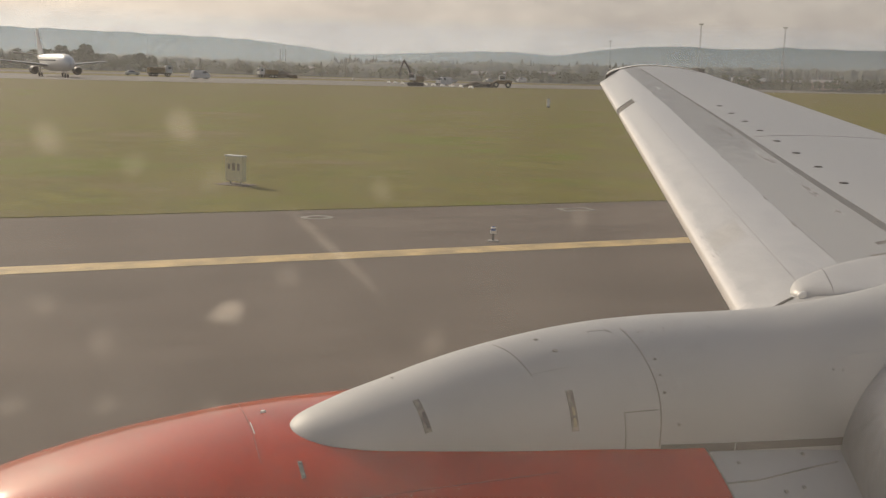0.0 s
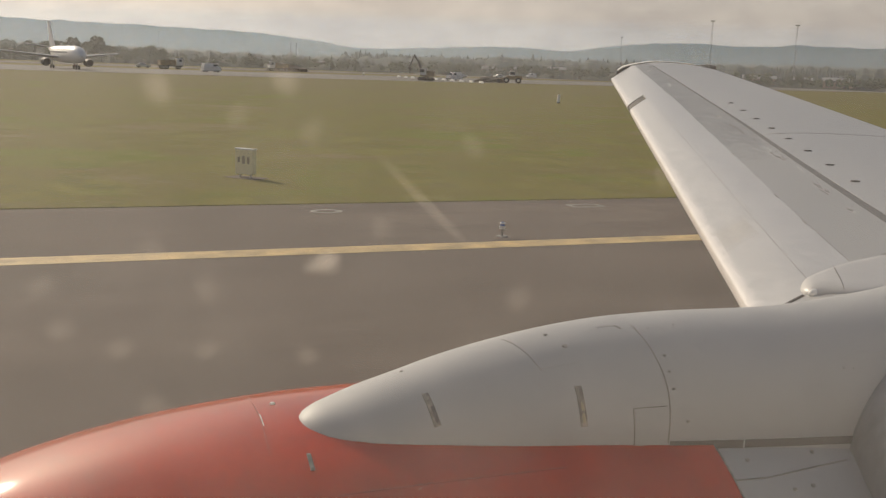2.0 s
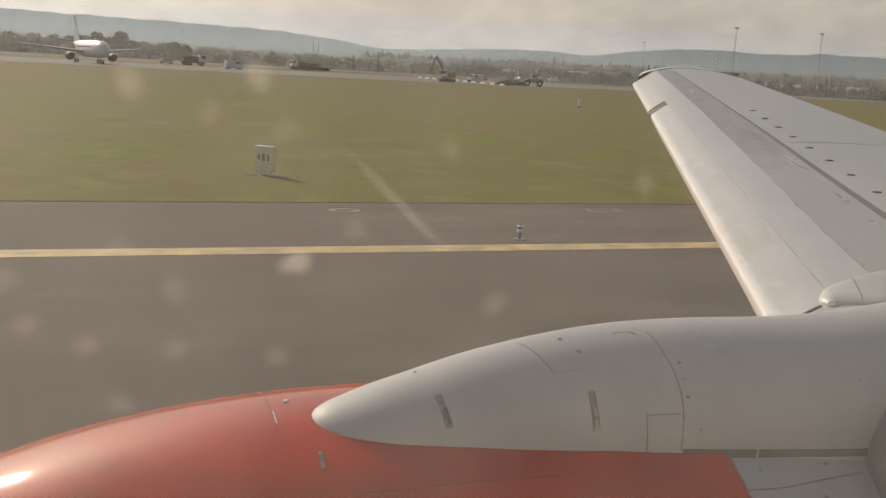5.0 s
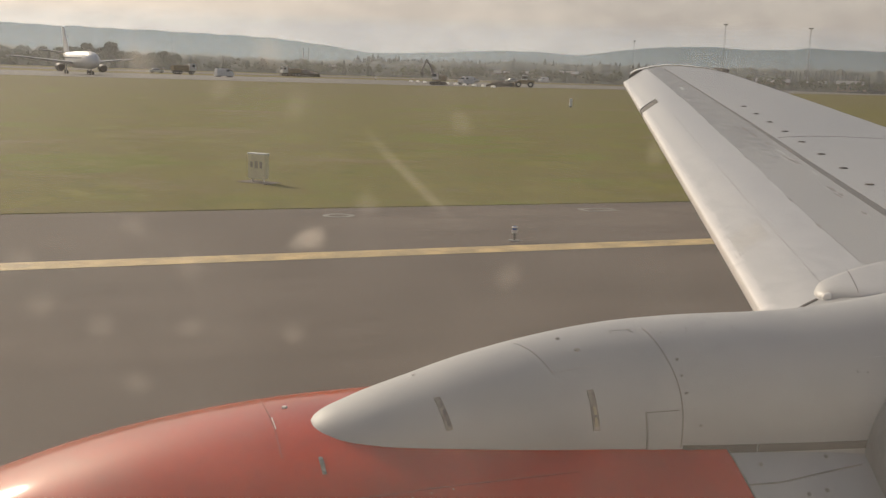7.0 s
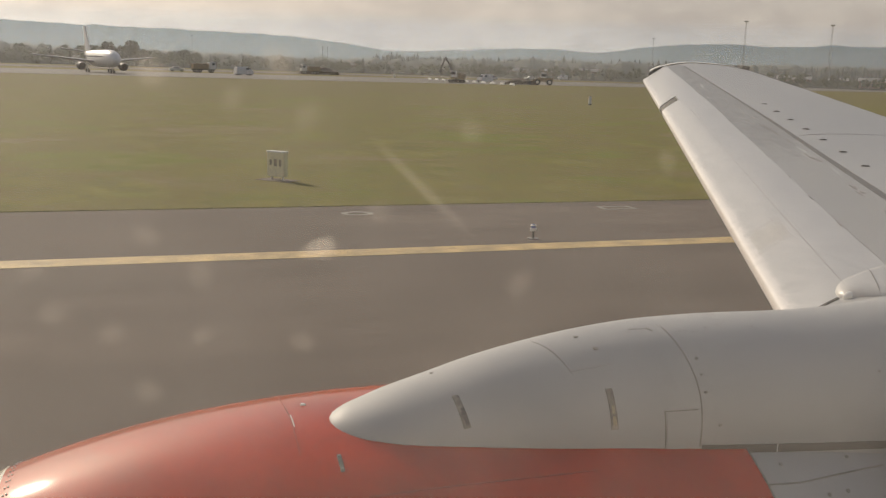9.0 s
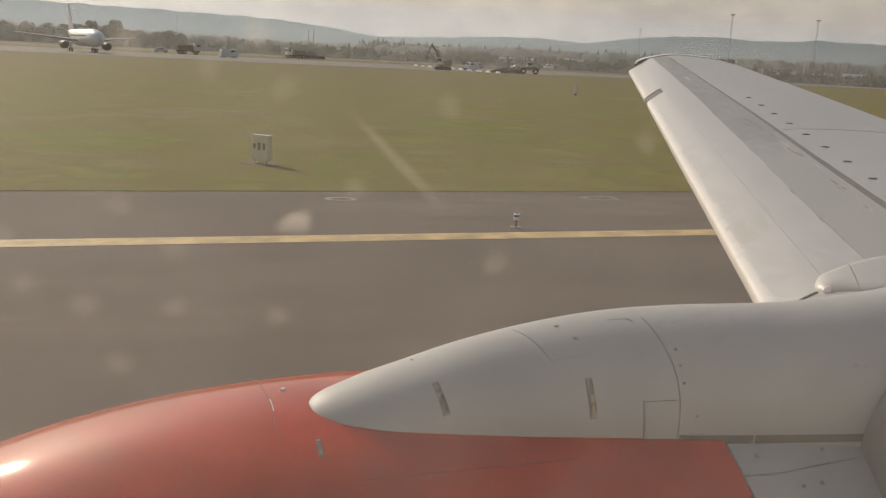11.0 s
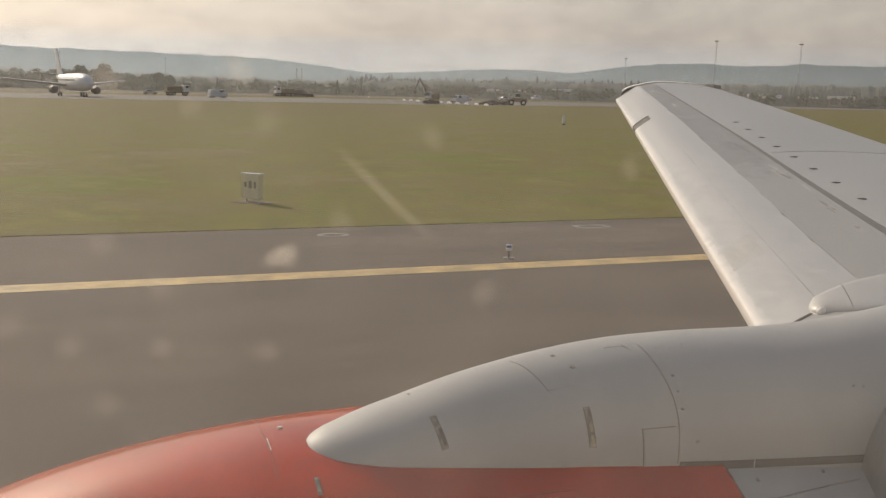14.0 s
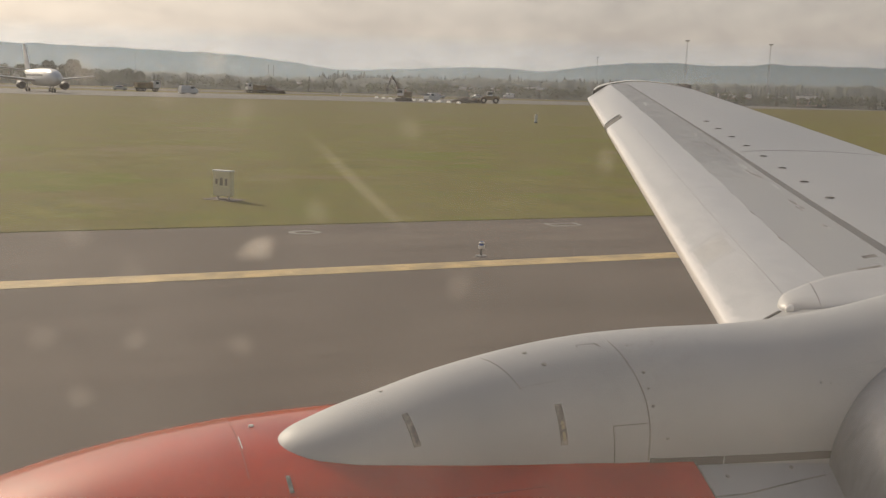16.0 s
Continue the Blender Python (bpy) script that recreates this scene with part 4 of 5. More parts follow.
def make_wing():
    ys = [3.12, 3.231, 3.237] + steps(3.6, 12.1, 36)
    ss = loop_s(-1.0, 1.0, 60)
    core = part("wing", sheet(lambda y, s: wing(y, cut(y, s), -0.014 if s < 0.19 and y > 3.234 else (0.004 if y < 3.234 else 0.0)), ys, ss), M_WING, airliner, "light grey swept wing with extended slats")
    shade(core, 30)
    # rounded tip, its rim highlight put into the white colour
    def tip(k, s):
        y = 12.112 + 0.43 * math.sin(k * math.pi / 2)
        x, _, z = wing(y, cut(y, math.copysign(max(abs(s), 0.055), s)), 0.012, 0.0)
        mid = low_z(12.1) + 0.06
        f = math.cos(k * math.pi / 2) ** 0.6 if k < 1 else 0.0
        c = lead(y) + 0.62 * (trail(y) - lead(y))
        return (c + (x - c) * (0.72 + 0.28 * f), y, mid + (z - mid) * (0.25 + 0.75 * f) + 0.05 * (1 - f))
    shade(part("wing_tip", sheet(tip, [0, 0.25, 0.45, 0.62, 0.78, 0.9, 1.0], ss), M_WHITE, core, "wing tip cap, white to carry its rim highlight"))
    # a dark sheet painted for the shade at the drooped slat's end, inside the tip cap
    bay = sheet(lambda k, s: tuple(Vector(wing(12.106, s, -0.004)).lerp(Vector(wing(12.106, s, 0.002, 0.0)), k) + Vector((0, 0.004 * k, 0))), [0, 1], steps(0.045, 0.185, 10))
    part("slat_end_shade", bay, M_SEAL_SHADE, core, "dark sheet for the shade between slat and tip cap")
    # slats
    for y0, y1 in ((3.2295, 9.13), (9.43, 12.1)):
        sl = part("slat", shell(lambda y, k: on_slat(y, k, 0.006 if y > 3.3 else 0.0044), lambda y, k: on_slat(y, k, -0.006), steps(y0, y1, 28), loop_s(-0.05, 1.0, 30)), M_SLAT, core,
                  "pale slat with a worn leading edge, its highlight painted in")
        shade(sl, 35)
        if y0 < 5:
            part("slat_seam", strip_on(wing, [(y, 0.0822 + 0.0024 * max(0.0, y - 5)) for y in steps(3.35, 8.4, 32)], 0.003, 0.0065), M_FAINT, sl)
            part("slat_seam", strip_on(wing, [(5.5 + 0.12 * (0.09 - s) / 0.09, s) for s in steps(0.02, 0.164, 14)], 0.0028, 0.0065), M_FAINT, sl)
            def nose(u, v, l):
                return wing(u, v, l + 0.006)
            # a patched place: two rows of fasteners with a rubbed field between them
            rnd = random.Random(7)
            bm = nb()
            for row, y in enumerate((4.09, 4.42)):
                for k in range(13):
                    v = 0.009 + 0.0052 * k + rnd.uniform(-0.0006, 0.0006)
                    u = y + 0.02 * k / 13 + rnd.uniform(-0.008, 0.008)
                    add_mesh(bm, strip_on(nose, [(u - 0.018, v), (u + 0.018, v)], 0.0032, 0.0004))
            tagged(part("rivets", bm, M_FAINT, sl), kind="stuff")
            part("rubbed_patch", shell(lambda a, b: nose(4.26 + 0.13 * a + 0.012 * math.sin(b * 9), 0.042 + 0.028 * b, 0.0003), lambda a, b: nose(4.26 + 0.13 * a, 0.042 + 0.028 * b, -0.004), steps(-1, 1, 6), steps(-1, 1, 10)), M_RUB, sl, "rubbed patch in the paint")
            # paint chipped along the nose; the pale colour also stands for glints
            bm = nb()
            for k in range(70):
                u, v = 3.3 + 5.6 * rnd.random() ** 1.6, abs(rnd.gauss(0.003, 0.004))
                n = rnd.uniform(0.004, 0.022)
                add_mesh(bm, strip_on(nose, [(u - n, v), (u, v + rnd.uniform(-0.0008, 0.0008)), (u + n, v)], rnd.uniform(0.002, 0.007), 0.0003))
            tagged(part("chip_glints", bm, M_CHIP_GLINT, sl, "pale bare metal chips with painted glints"), kind="stuff")
        else:
            part("slat_seam", strip_on(wing, [(10.7, s) for s in steps(0.02, 0.17, 10)], 0.005, 0.0065), M_FAINT, sl)
    part("slat_bridge", shell(lambda y, s: wing(y, s, 0.006), lambda y, s: wing(y, s, -0.006), steps(9.132, 9.428, 2), steps(0.082, 0.191, 5)), M_SLAT, core)
    part("slat_gap", shell(lambda y, s: wing(y, s, -0.002), lambda y, s: wing(y, s, -0.012), steps(9.133, 9.427, 2), loop_s(-0.03, 0.081, 12)), M_DARK, core, "dark gap between two slats")
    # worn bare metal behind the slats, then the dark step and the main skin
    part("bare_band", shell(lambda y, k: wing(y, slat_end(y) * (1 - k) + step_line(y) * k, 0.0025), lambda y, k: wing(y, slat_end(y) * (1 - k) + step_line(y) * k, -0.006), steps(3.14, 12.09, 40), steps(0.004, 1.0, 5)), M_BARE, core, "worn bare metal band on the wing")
    # dark strip painted along the step in place of its shadow
    part("skin_step", shell(lambda y, k: wing(y, step_line(y) + 0.0004 + step_width(y) * k, 0.003), lambda y, k: wing(y, step_line(y) + 0.0004 + step_width(y) * k, -0.006), steps(3.14, 11.8, 40), [0, 0.5, 1]), M_STEP_SHADE, core, "dark strip for the shadow at the wing skin's step")
    def skin_s(y, k):
        a = step_line(y) + step_width(y) + 0.0008
        return a + (0.998 - a) * k
    skin = part("upper_skin", shell(lambda y, k: wing(y, cut(y, skin_s(y, k)), 0.004), lambda y, k: wing(y, cut(y, skin_s(y, k)), -0.006), steps(3.14, 12.09, 40), steps(0, 1, 14)), M_WING, core, "smooth pale grey upper wing skin")
    shade(skin, 30)
    def top(u, v, l):
        return wing(u, v, l + 0.004)
    for k in range(8):
        y, s = 8.09 - 0.475 * k, 0.403 - 0.0064 * k
        cap = part("fuel_cap", disc_on(top, y, s, 0.032, 0.006, 0.8, 14), M_DARK, skin)
        part("cap_lid", disc_on(top, y, s, 0.02, 0.0085, 0.8, 12), M_SEAM, cap)
    part("skin_seam", strip_on(top, [(6.42, s) for s in steps(0.33, 0.84, 16)], 0.007), M_SEAM, skin)
    def band(u, v, l):
        return wing(u, v, l + 0.0025)
    rnd = random.Random(19)
    # bare patches where the paint has gone, and dark smears of old grease
    for y, s, n, w, mat in ((9.75, 0.262, 0.1, 0.03, M_SLAT), (9.62, 0.25, 0.06, 0.02, M_SLAT), (5.9, 0.276, 0.09, 0.016, M_SLAT), (5.2, 0.281, 0.1, 0.012, M_SLAT), (11.2, 0.25, 0.07, 0.015, M_SLAT),
                            (6.9, 0.27, 0.09, 0.012, M_SLOT), (6.62, 0.272, 0.1, 0.01, M_SLOT), (6.25, 0.275, 0.06, 0.008, M_SLOT), (5.55, 0.28, 0.07, 0.008, M_SLOT), (4.6, 0.262, 0.06, 0.008, M_SLOT)):
        path = [(y + q + rnd.uniform(-0.01, 0.01), s + rnd.uniform(-0.003, 0.003)) for q in steps(-n, n, 6)]
        part("scuff", strip_on(band, path, w, 0.0006), mat, core)
    # irregular stains of old grease with rubbed rims, before the step
    for y, v, r in ((5.74, 0.268, 0.035), (5.62, 0.27, 0.05), (5.5, 0.273, 0.03), (4.74, 0.267, 0.045), (4.62, 0.27, 0.035), (4.2, 0.262, 0.03), (7.4, 0.27, 0.04), (8.9, 0.21, 0.03), (7.9, 0.205, 0.025)):
        for rim, mat in ((1.5, M_RUB), (1.0, M_GREASE)):
            bm = nb()
            ring = []
            for k in range(14):
                a = 6.2832 * k / 14
                q = r * rim * rnd.uniform(0.45, 1.1)
                ring.append(bm.verts.new(band(y + 1.9 * q * math.cos(a), v + 0.16 * q * math.sin(a), 0.0006 if rim > 1 else 0.001)))
            bm.faces.new(ring)
            bmesh.ops.triangulate(bm, faces=bm.faces[:])
            part("grease_stain", bm, mat, core)
    # nicks along the slat's rear edge
    for k in range(11):
        y = 3.9 + 0.72 * k + rnd.uniform(-0.3, 0.3)
        n = rnd.uniform(0.015, 0.05)
        part("edge_nick", strip_on(lambda u, v, l: wing(u, v, l + 0.0065), [(y - n, slat_end(y) - 0.001), (y, slat_end(y) - 0.0014), (y + n, slat_end(y) - 0.001)], rnd.uniform(0.004, 0.009), 0.0006), M_SEAM if k % 3 else M_SLOT, core)
    # the slat's rear edge is a dark line, doubled inboard, where it meets the band
    part("slat_rear_gap", strip_on(wing, [(y, slat_end(y) + 0.0006) for y in steps(3.45, 12.0, 44)], 0.004, 0.003), M_SEAM, core)
    part("slat_rear_gap", strip_on(band, [(y, slat_end(y) + 0.0032) for y in steps(3.45, 4.3, 8)], 0.003, 0.0006), M_FAINT, core)
    part("root_seam", strip_on(band, [(3.44 - 0.05 * (v - 0.16) / 0.1, v) for v in steps(0.161, 0.262, 8)], 0.0035, 0.0006), M_SEAM, core)
    # small dark panels at the inner end of the band
    for y, v, w, d in ((3.43, 0.238, 0.05, 0.02), (3.62, 0.262, 0.02, 0.012)):
        part("root_panel", shell(lambda a, b: band(y + w * a, v + d * b, 0.001), lambda a, b: band(y + w * a, v + d * b, -0.004), steps(-1, 1, 3), steps(-1, 1, 3)), M_SLOT, core)

    # fairing over the slat's inner end: a blunt round nose, then a flat raised panel that runs back beside the pylon
    def pod(s, k, lift=0.0):
        e = math.sqrt(max(0.0, 1 - (1 - min(1.0, (s - 0.064) / 0.016)) ** 2))
        far = curve_through(s, [0.064, 0.08, 0.12, 0.156, 0.31], [3.33, 3.345, 3.4, 3.437, 3.437])
        near = curve_through(s, [0.064, 0.08, 0.12, 0.156, 0.31], [3.2, 3.18, 3.1, 3.08, 3.08])
        mid = 3.262
        y = mid + ((far - mid) * k if k > 0 else (mid - near) * k) * e
        high = (0.03 * e * (1 - 0.85 * min(1.0, max(0.0, s - 0.09) / 0.1)) + lift) * max(0.0, 1 - abs(k) ** 4) ** 0.5
        return wing(y, s, 0.004 + high)
    ks = [-1, -0.995, -0.98, -0.94, -0.85, -0.7, -0.45, 0, 0.45, 0.7, 0.85, 0.94, 0.98, 0.995, 1]
    shade(part("slat_end_fairing", sheet(pod, [0.064, 0.0641, 0.0645, 0.0655, 0.067, 0.069, 0.072, 0.076, 0.08] + steps(0.085, 0.3, 24), ks), M_WHITE_SKIN, core, "pale raised fairing with a blunt round nose"), 80)
    part("fairing_seam", strip_on(pod, [(0.118 + 0.008 * k, k) for k in steps(-0.9, 0.93, 12)], 0.0035, 0.0012), M_SEAM, core)
    bm = nb()
    blob(bm, (2.71, 3.2, 2.853), (0.034, 0.017, 0.019), 3)
    shade(part("slat_track_end", bm, M_WHITE, core, "small rounded metal fitting"), 80)
    part("slat_end_gap", strip_on(lambda u, v, l: wing(u, v, l + 0.007), [(3.226, s) for s in steps(0.035, 0.063, 5)], 0.013), M_DARK, core)
    def fillet(s, k):
        """Fills the hollow between the wing's upper side and the pylon's flank."""
        p = Vector(wing(3.125, s, 0.0045))
        q = Vector(fair(p.x, 48, 0.001))
        m = Vector(fair(p.x, 14, 0.012))
        return p * (1 - k) ** 2 + m * 2 * k * (1 - k) + q * k * k
    shade(part("pylon_fillet", sheet(fillet, steps(0.035, 0.62, 24), steps(0, 1, 8)), M_GREY, core, "smooth fillet where pylon and wing meet"), 60)
    # the wing between pylon and fuselage
    def inner(y, q):
        """q: degrees round the section from its lower to its upper rear edge."""
        xn = 2.465 - 0.28 * (2.64 - y)
        k = math.sin(radians(q))
        nose = 1 - math.cos(radians(q)) if abs(q) < 90 else 1 + (abs(q) - 90) * 0.1
        zc = 2.42 - 0.22 * max(0.0, 2.64 - y)
        return (xn + 0.5 * nose, y, zc + (0.36 if q > 0 else 0.32) * k if abs(q) < 90 else zc + (0.36 if q > 0 else -0.32))
    shade(part("wing_root", sheet(inner, [0.06, 0.5, 1.0, 1.5, 2.0, 2.4, 2.64, 2.86], [-200, -120] + steps(-90, 90, 30) + [120, 200]), M_ROOT_SHADE, core, "thick metal inner leading edge, darkened for shade"), 60)
    # discharger brackets along the rear corner of the tip
    for k, w in ((0.05, 0.09), (0.25, 0.07), (0.5, 0.1), (0.78, 0.08)):
        x, y, z = tip(k, 1.0)
        bm = nb()
        box(bm, (0.13, w * 0.7, 0.05), (x - 0.03, y, z + 0.015), bevel=0.012)
        part("static_wick_base", bm, M_SLOT, core, "small dark bracket on the wing tip")


make_wing()

FUS_Y, FUS_Z, FUS_R = -1.785, 3.42, 1.88


def make_fuselage():
    """The cabin's shell with a row of window openings."""
    zs = steps(-180, 180, 72)
    pitch, half = 0.508, 0.125
    xs = [-13.0, -12.6, -12.0, -11.2, -10.0, -8.5]
    n = 38
    for k in range(-15, n):
        c = k * pitch
        xs += [c - half, c + half]
    xs += [20.5, 22.5, 25, 28]

    def r(x):
        if x < -8.5:
            return FUS_R * math.sqrt(max(0.0, 1 - ((-8.5 - x) / 4.55) ** 2))
        return FUS_R * (1 - 0.75 * max(0.0, (x - 19.5) / 8.5) ** 1.3)

    def fn(x, a, lift=0.0):
        rr = max(0.02, r(x) - lift)
        return (x, FUS_Y + rr * math.cos(radians(a)), FUS_Z + rr * math.sin(radians(a)))

    bm = nb()
    grids = []
    for lift in (0.0, 0.05):
        grids.append([[bm.verts.new(fn(x, a, lift)) for a in zs[:-1]] for x in xs])
    m = len(zs) - 1

    def is_open(i, j):
        a = (zs[j] + zs[j + 1]) / 2
        c = (xs[i] + xs[i + 1]) / 2
        return -8 < c < 18.5 and xs[i + 1] - xs[i] < 0.3 and abs(c / pitch - round(c / pitch)) < 0.05 and 3 < a < 13

    for i in range(len(xs) - 1):
        for j in range(m):
            k = (j + 1) % m
            if is_open(i, j):
                continue
            bm.faces.new([grids[0][i][j], grids[0][i][k], grids[0][i + 1][k], grids[0][i + 1][j]])
            bm.faces.new([grids[1][i][j], grids[1][i + 1][j], grids[1][i + 1][k], grids[1][i][k]])
            for (p, q), (di, dj) in (((((i, j)), (i, k)), (-1, 0)), (((i + 1, j), (i + 1, k)), (1, 0)), (((i, j), (i + 1, j)), (0, -1)), (((i, k), (i + 1, k)), (0, 1))):
                ii, jj = i + di, (j + dj) % m
                if 0 <= ii < len(xs) - 1 and is_open(ii, jj):
                    bm.faces.new([grids[0][p[0]][p[1]], grids[0][q[0]][q[1]], grids[1][q[0]][q[1]], grids[1][p[0]][p[1]]])
    fus = part("fuselage", bm, M_WHITE, airliner, "white fuselage with a row of cabin windows")
    shade(fus, 30)
    return fus


fuselage = make_fuselage()


def make_windows():
    for k in range(-15, 36):
        c = 0.508 * k
        bm = nb()
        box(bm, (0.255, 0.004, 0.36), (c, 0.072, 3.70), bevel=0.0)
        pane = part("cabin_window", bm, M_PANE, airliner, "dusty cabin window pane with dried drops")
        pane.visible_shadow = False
        if k == 0:
            mine = pane
    # dried drops on the pane: x, z, half width in millimetres, faint or not
    drops = ((0.6, -0.9, 1.44, 2), (9.1, 0.0, 1.45, 2), (5.9, -2.6, 1.21, 1), (11.1, -3.7, 1.34, 1), (23.3, -4.6, 1.27, 1), (16.3, -10.6, 1.25, 1),
             (12.2, -13.2, 1.2, 0), (11.3, -13.3, 1.0, 2), (12.6, -12.7, 0.9, 2), (11.9, -12.6, 0.5, 1), (0.0, -11.9, 1.22, 1), (27.4, -16.3, 1.5, 1), (-6.0, -17.1, 1.24, 1), (3.7, -19.1, 1.15, 1), (0.0, -22.9, 1.3, 1),
             (39.3, -6.8, 1.3, 1), (3.6, -14.7, 1.4, 1), (10.8, -19.9, 1.2, 1), (-2.2, -18.6, 1.2, 1), (-7.1, -14.0, 1.2, 1))
    rnd = random.Random(2)
    for n, (x, z, r, faint) in enumerate(drops):
        bm = nb()
        bmesh.ops.create_circle(bm, cap_ends=True, segments=24, radius=1.0)
        ob = part("dried_drop", bm, (M_SPOT, M_SPOT_FAINT, M_SPOT_MID)[faint], mine)
        ob.matrix_basis = pose(x / 1000, 0.0695 - 0.00005 * n, 3.7 + z / 1000, 90, rnd.uniform(-60, 60), 0) @ Matrix.Diagonal((r / 1000 * 1.15, r / 1000 * 0.9, 1, 1))
    # added strip on the pane that imitates a streak of flare
    bm = nb()
    bmesh.ops.create_circle(bm, cap_ends=True, segments=24, radius=1.0)
    ob = part("flare_strip", bm, M_FLARE, mine, "pale strip added for a flare streak")
    ob.matrix_basis = pose(0.0196, 0.0693, 3.6912, 90, 0, 0) @ pose(0, 0, 0, 0, 0, -43) @ Matrix.Diagonal((0.0068, 0.0006, 1, 1))


make_windows()


def make_gear():
    """Landing gear under wing and nose, on which the airliner stands."""
    for x, y in ((5.0, 0.9), (5.0, -4.5), (-7.5, FUS_Y)):
        leg = nb()
        rod(leg, (x, y, 0.5), (x, y, 2.3), 0.11, 0.13, 14)
        strut = part("landing_gear", leg, M_STEEL, airliner, "grey landing gear leg")
        for dy in (-0.32, 0.32):
            bm = nb()
            rod(bm, (x, y + dy - 0.14, 0.5), (x, y + dy + 0.14, 0.5), 0.5, seg=32)
            bmesh.ops.bevel(bm, geom=[e for e in bm.edges if len(e.link_faces) == 2 and e.calc_face_angle(0) > 1], offset=0.06, segments=3, affect="EDGES")
            shade(part("tyre", bm, M_BLACK, strut))
        bm = nb()
        rod(bm, (x, y - 0.4, 0.5), (x, y + 0.4, 0.5), 0.08, seg=12)
        part("axle", bm, M_STEEL, strut)


make_gear()


# ---- things on the airfield ----
def road_wheel(name, parent, at, r, w):
    bm = nb()
    rod(bm, (at[0], at[1] - w / 2, at[2]), (at[0], at[1] + w / 2, at[2]), r, seg=20)
    wh = part(name, bm, M_BLACK, parent)
    bm = nb()
    rod(bm, (at[0], at[1] - w / 2 - 0.01, at[2]), (at[0], at[1] + w / 2 + 0.01, at[2]), r * 0.55, seg=14)
    part("rim", bm, M_STEEL, wh)


def make_sign():
    s = thing("taxiway_sign", "small pale yellow taxiway sign on the grass beside the asphalt", "sign", m=pose(4.3, 32.0, -0.03, 0, 0, -46))
    bm = nb()
    box(bm, (0.7, 0.2, 0.8), (0, 0, 0.5), bevel=0.015)
    part("housing", bm, M_CREAM, s)
    bm = nb()
    box(bm, (0.74, 0.24, 0.035), (0, 0, 0.905), bevel=0.008)
    part("top_cap", bm, M_WHITE, s, "bright white top cap")
    bm = nb()
    box(bm, (0.63, 0.012, 0.66), (0, -0.102, 0.52), bevel=0.004)
    face = part("face_panel", bm, M_CREAM, s)
    for x, w, h in ((-0.19, 0.09, 0.17), (0.0, 0.12, 0.24), (0.19, 0.1, 0.22)):
        bm = nb()
        box(bm, (w, 0.006, h), (x, -0.11, 0.56), bevel=0.002)
        part("writing_bar", bm, M_BRASS, face)
    for x in (-0.22, 0.22):
        bm = nb()
        rod(bm, (x, 0, -0.02), (x, 0, 0.14), 0.025, seg=8)
        part("leg", bm, M_STEEL, s)
    bm = nb()
    box(bm, (1.25, 0.75, 0.02), (0.1, -0.1, -0.002), bevel=0.008)
    tagged(part("sign_footing", bm, M_BARK, s), "dark brown footing pad")


make_sign()


def make_edge_lamp():
    s = thing("taxiway_edge_lamp", "small white and blue taxiway edge lamp on a short stem", "lamp", m=pose(8.4, 20.2, 0) @ Matrix.Scale(0.9, 4))
    bm = nb()
    rod(bm, (0, 0, 0), (0, 0, 0.025), 0.15, 0.14, 20)
    part("base_plate", bm, M_SEAM, s)
    bm = nb()
    rod(bm, (0, 0, 0.02), (0, 0, 0.22), 0.028, 0.024, 10)
    part("stem", bm, M_GUNMETAL, s)
    bm = nb()
    rod(bm, (0, 0, 0.2), (0, 0, 0.27), 0.07, 0.08, 16)
    part("collar", bm, M_WHITE, s)
    bm = nb()
    rod(bm, (0, 0, 0.27), (0, 0, 0.35), 0.06, 0.045, 16)
    blob(bm, (0, 0, 0.35), (0.045, 0.045, 0.03), 2)
    part("lens", bm, M_LAMP, s)
    bm = nb()
    rod(bm, (0, 0, 0.335), (0, 0, 0.36), 0.075, 0.06, 16)
    part("cap", bm, M_WHITE, s)


make_edge_lamp()


def make_marker(at):
    s = thing("marker_post", "white marker post standing in the grass", "post", "white marker posts", pose(*at, -0.03))
    bm = nb()
    box(bm, (0.34, 0.16, 1.0), (0, 0, 0.5), bevel=0.03, taper=0.85)
    part("post", bm, M_WHITE, s)
    bm = nb()
    box(bm, (0.38, 0.2, 0.12), (0, 0, 0.06), bevel=0.02)
    part("foot", bm, M_GUNMETAL, s)


make_marker((82.7, 326.0))
make_marker((50.3, 105.8))


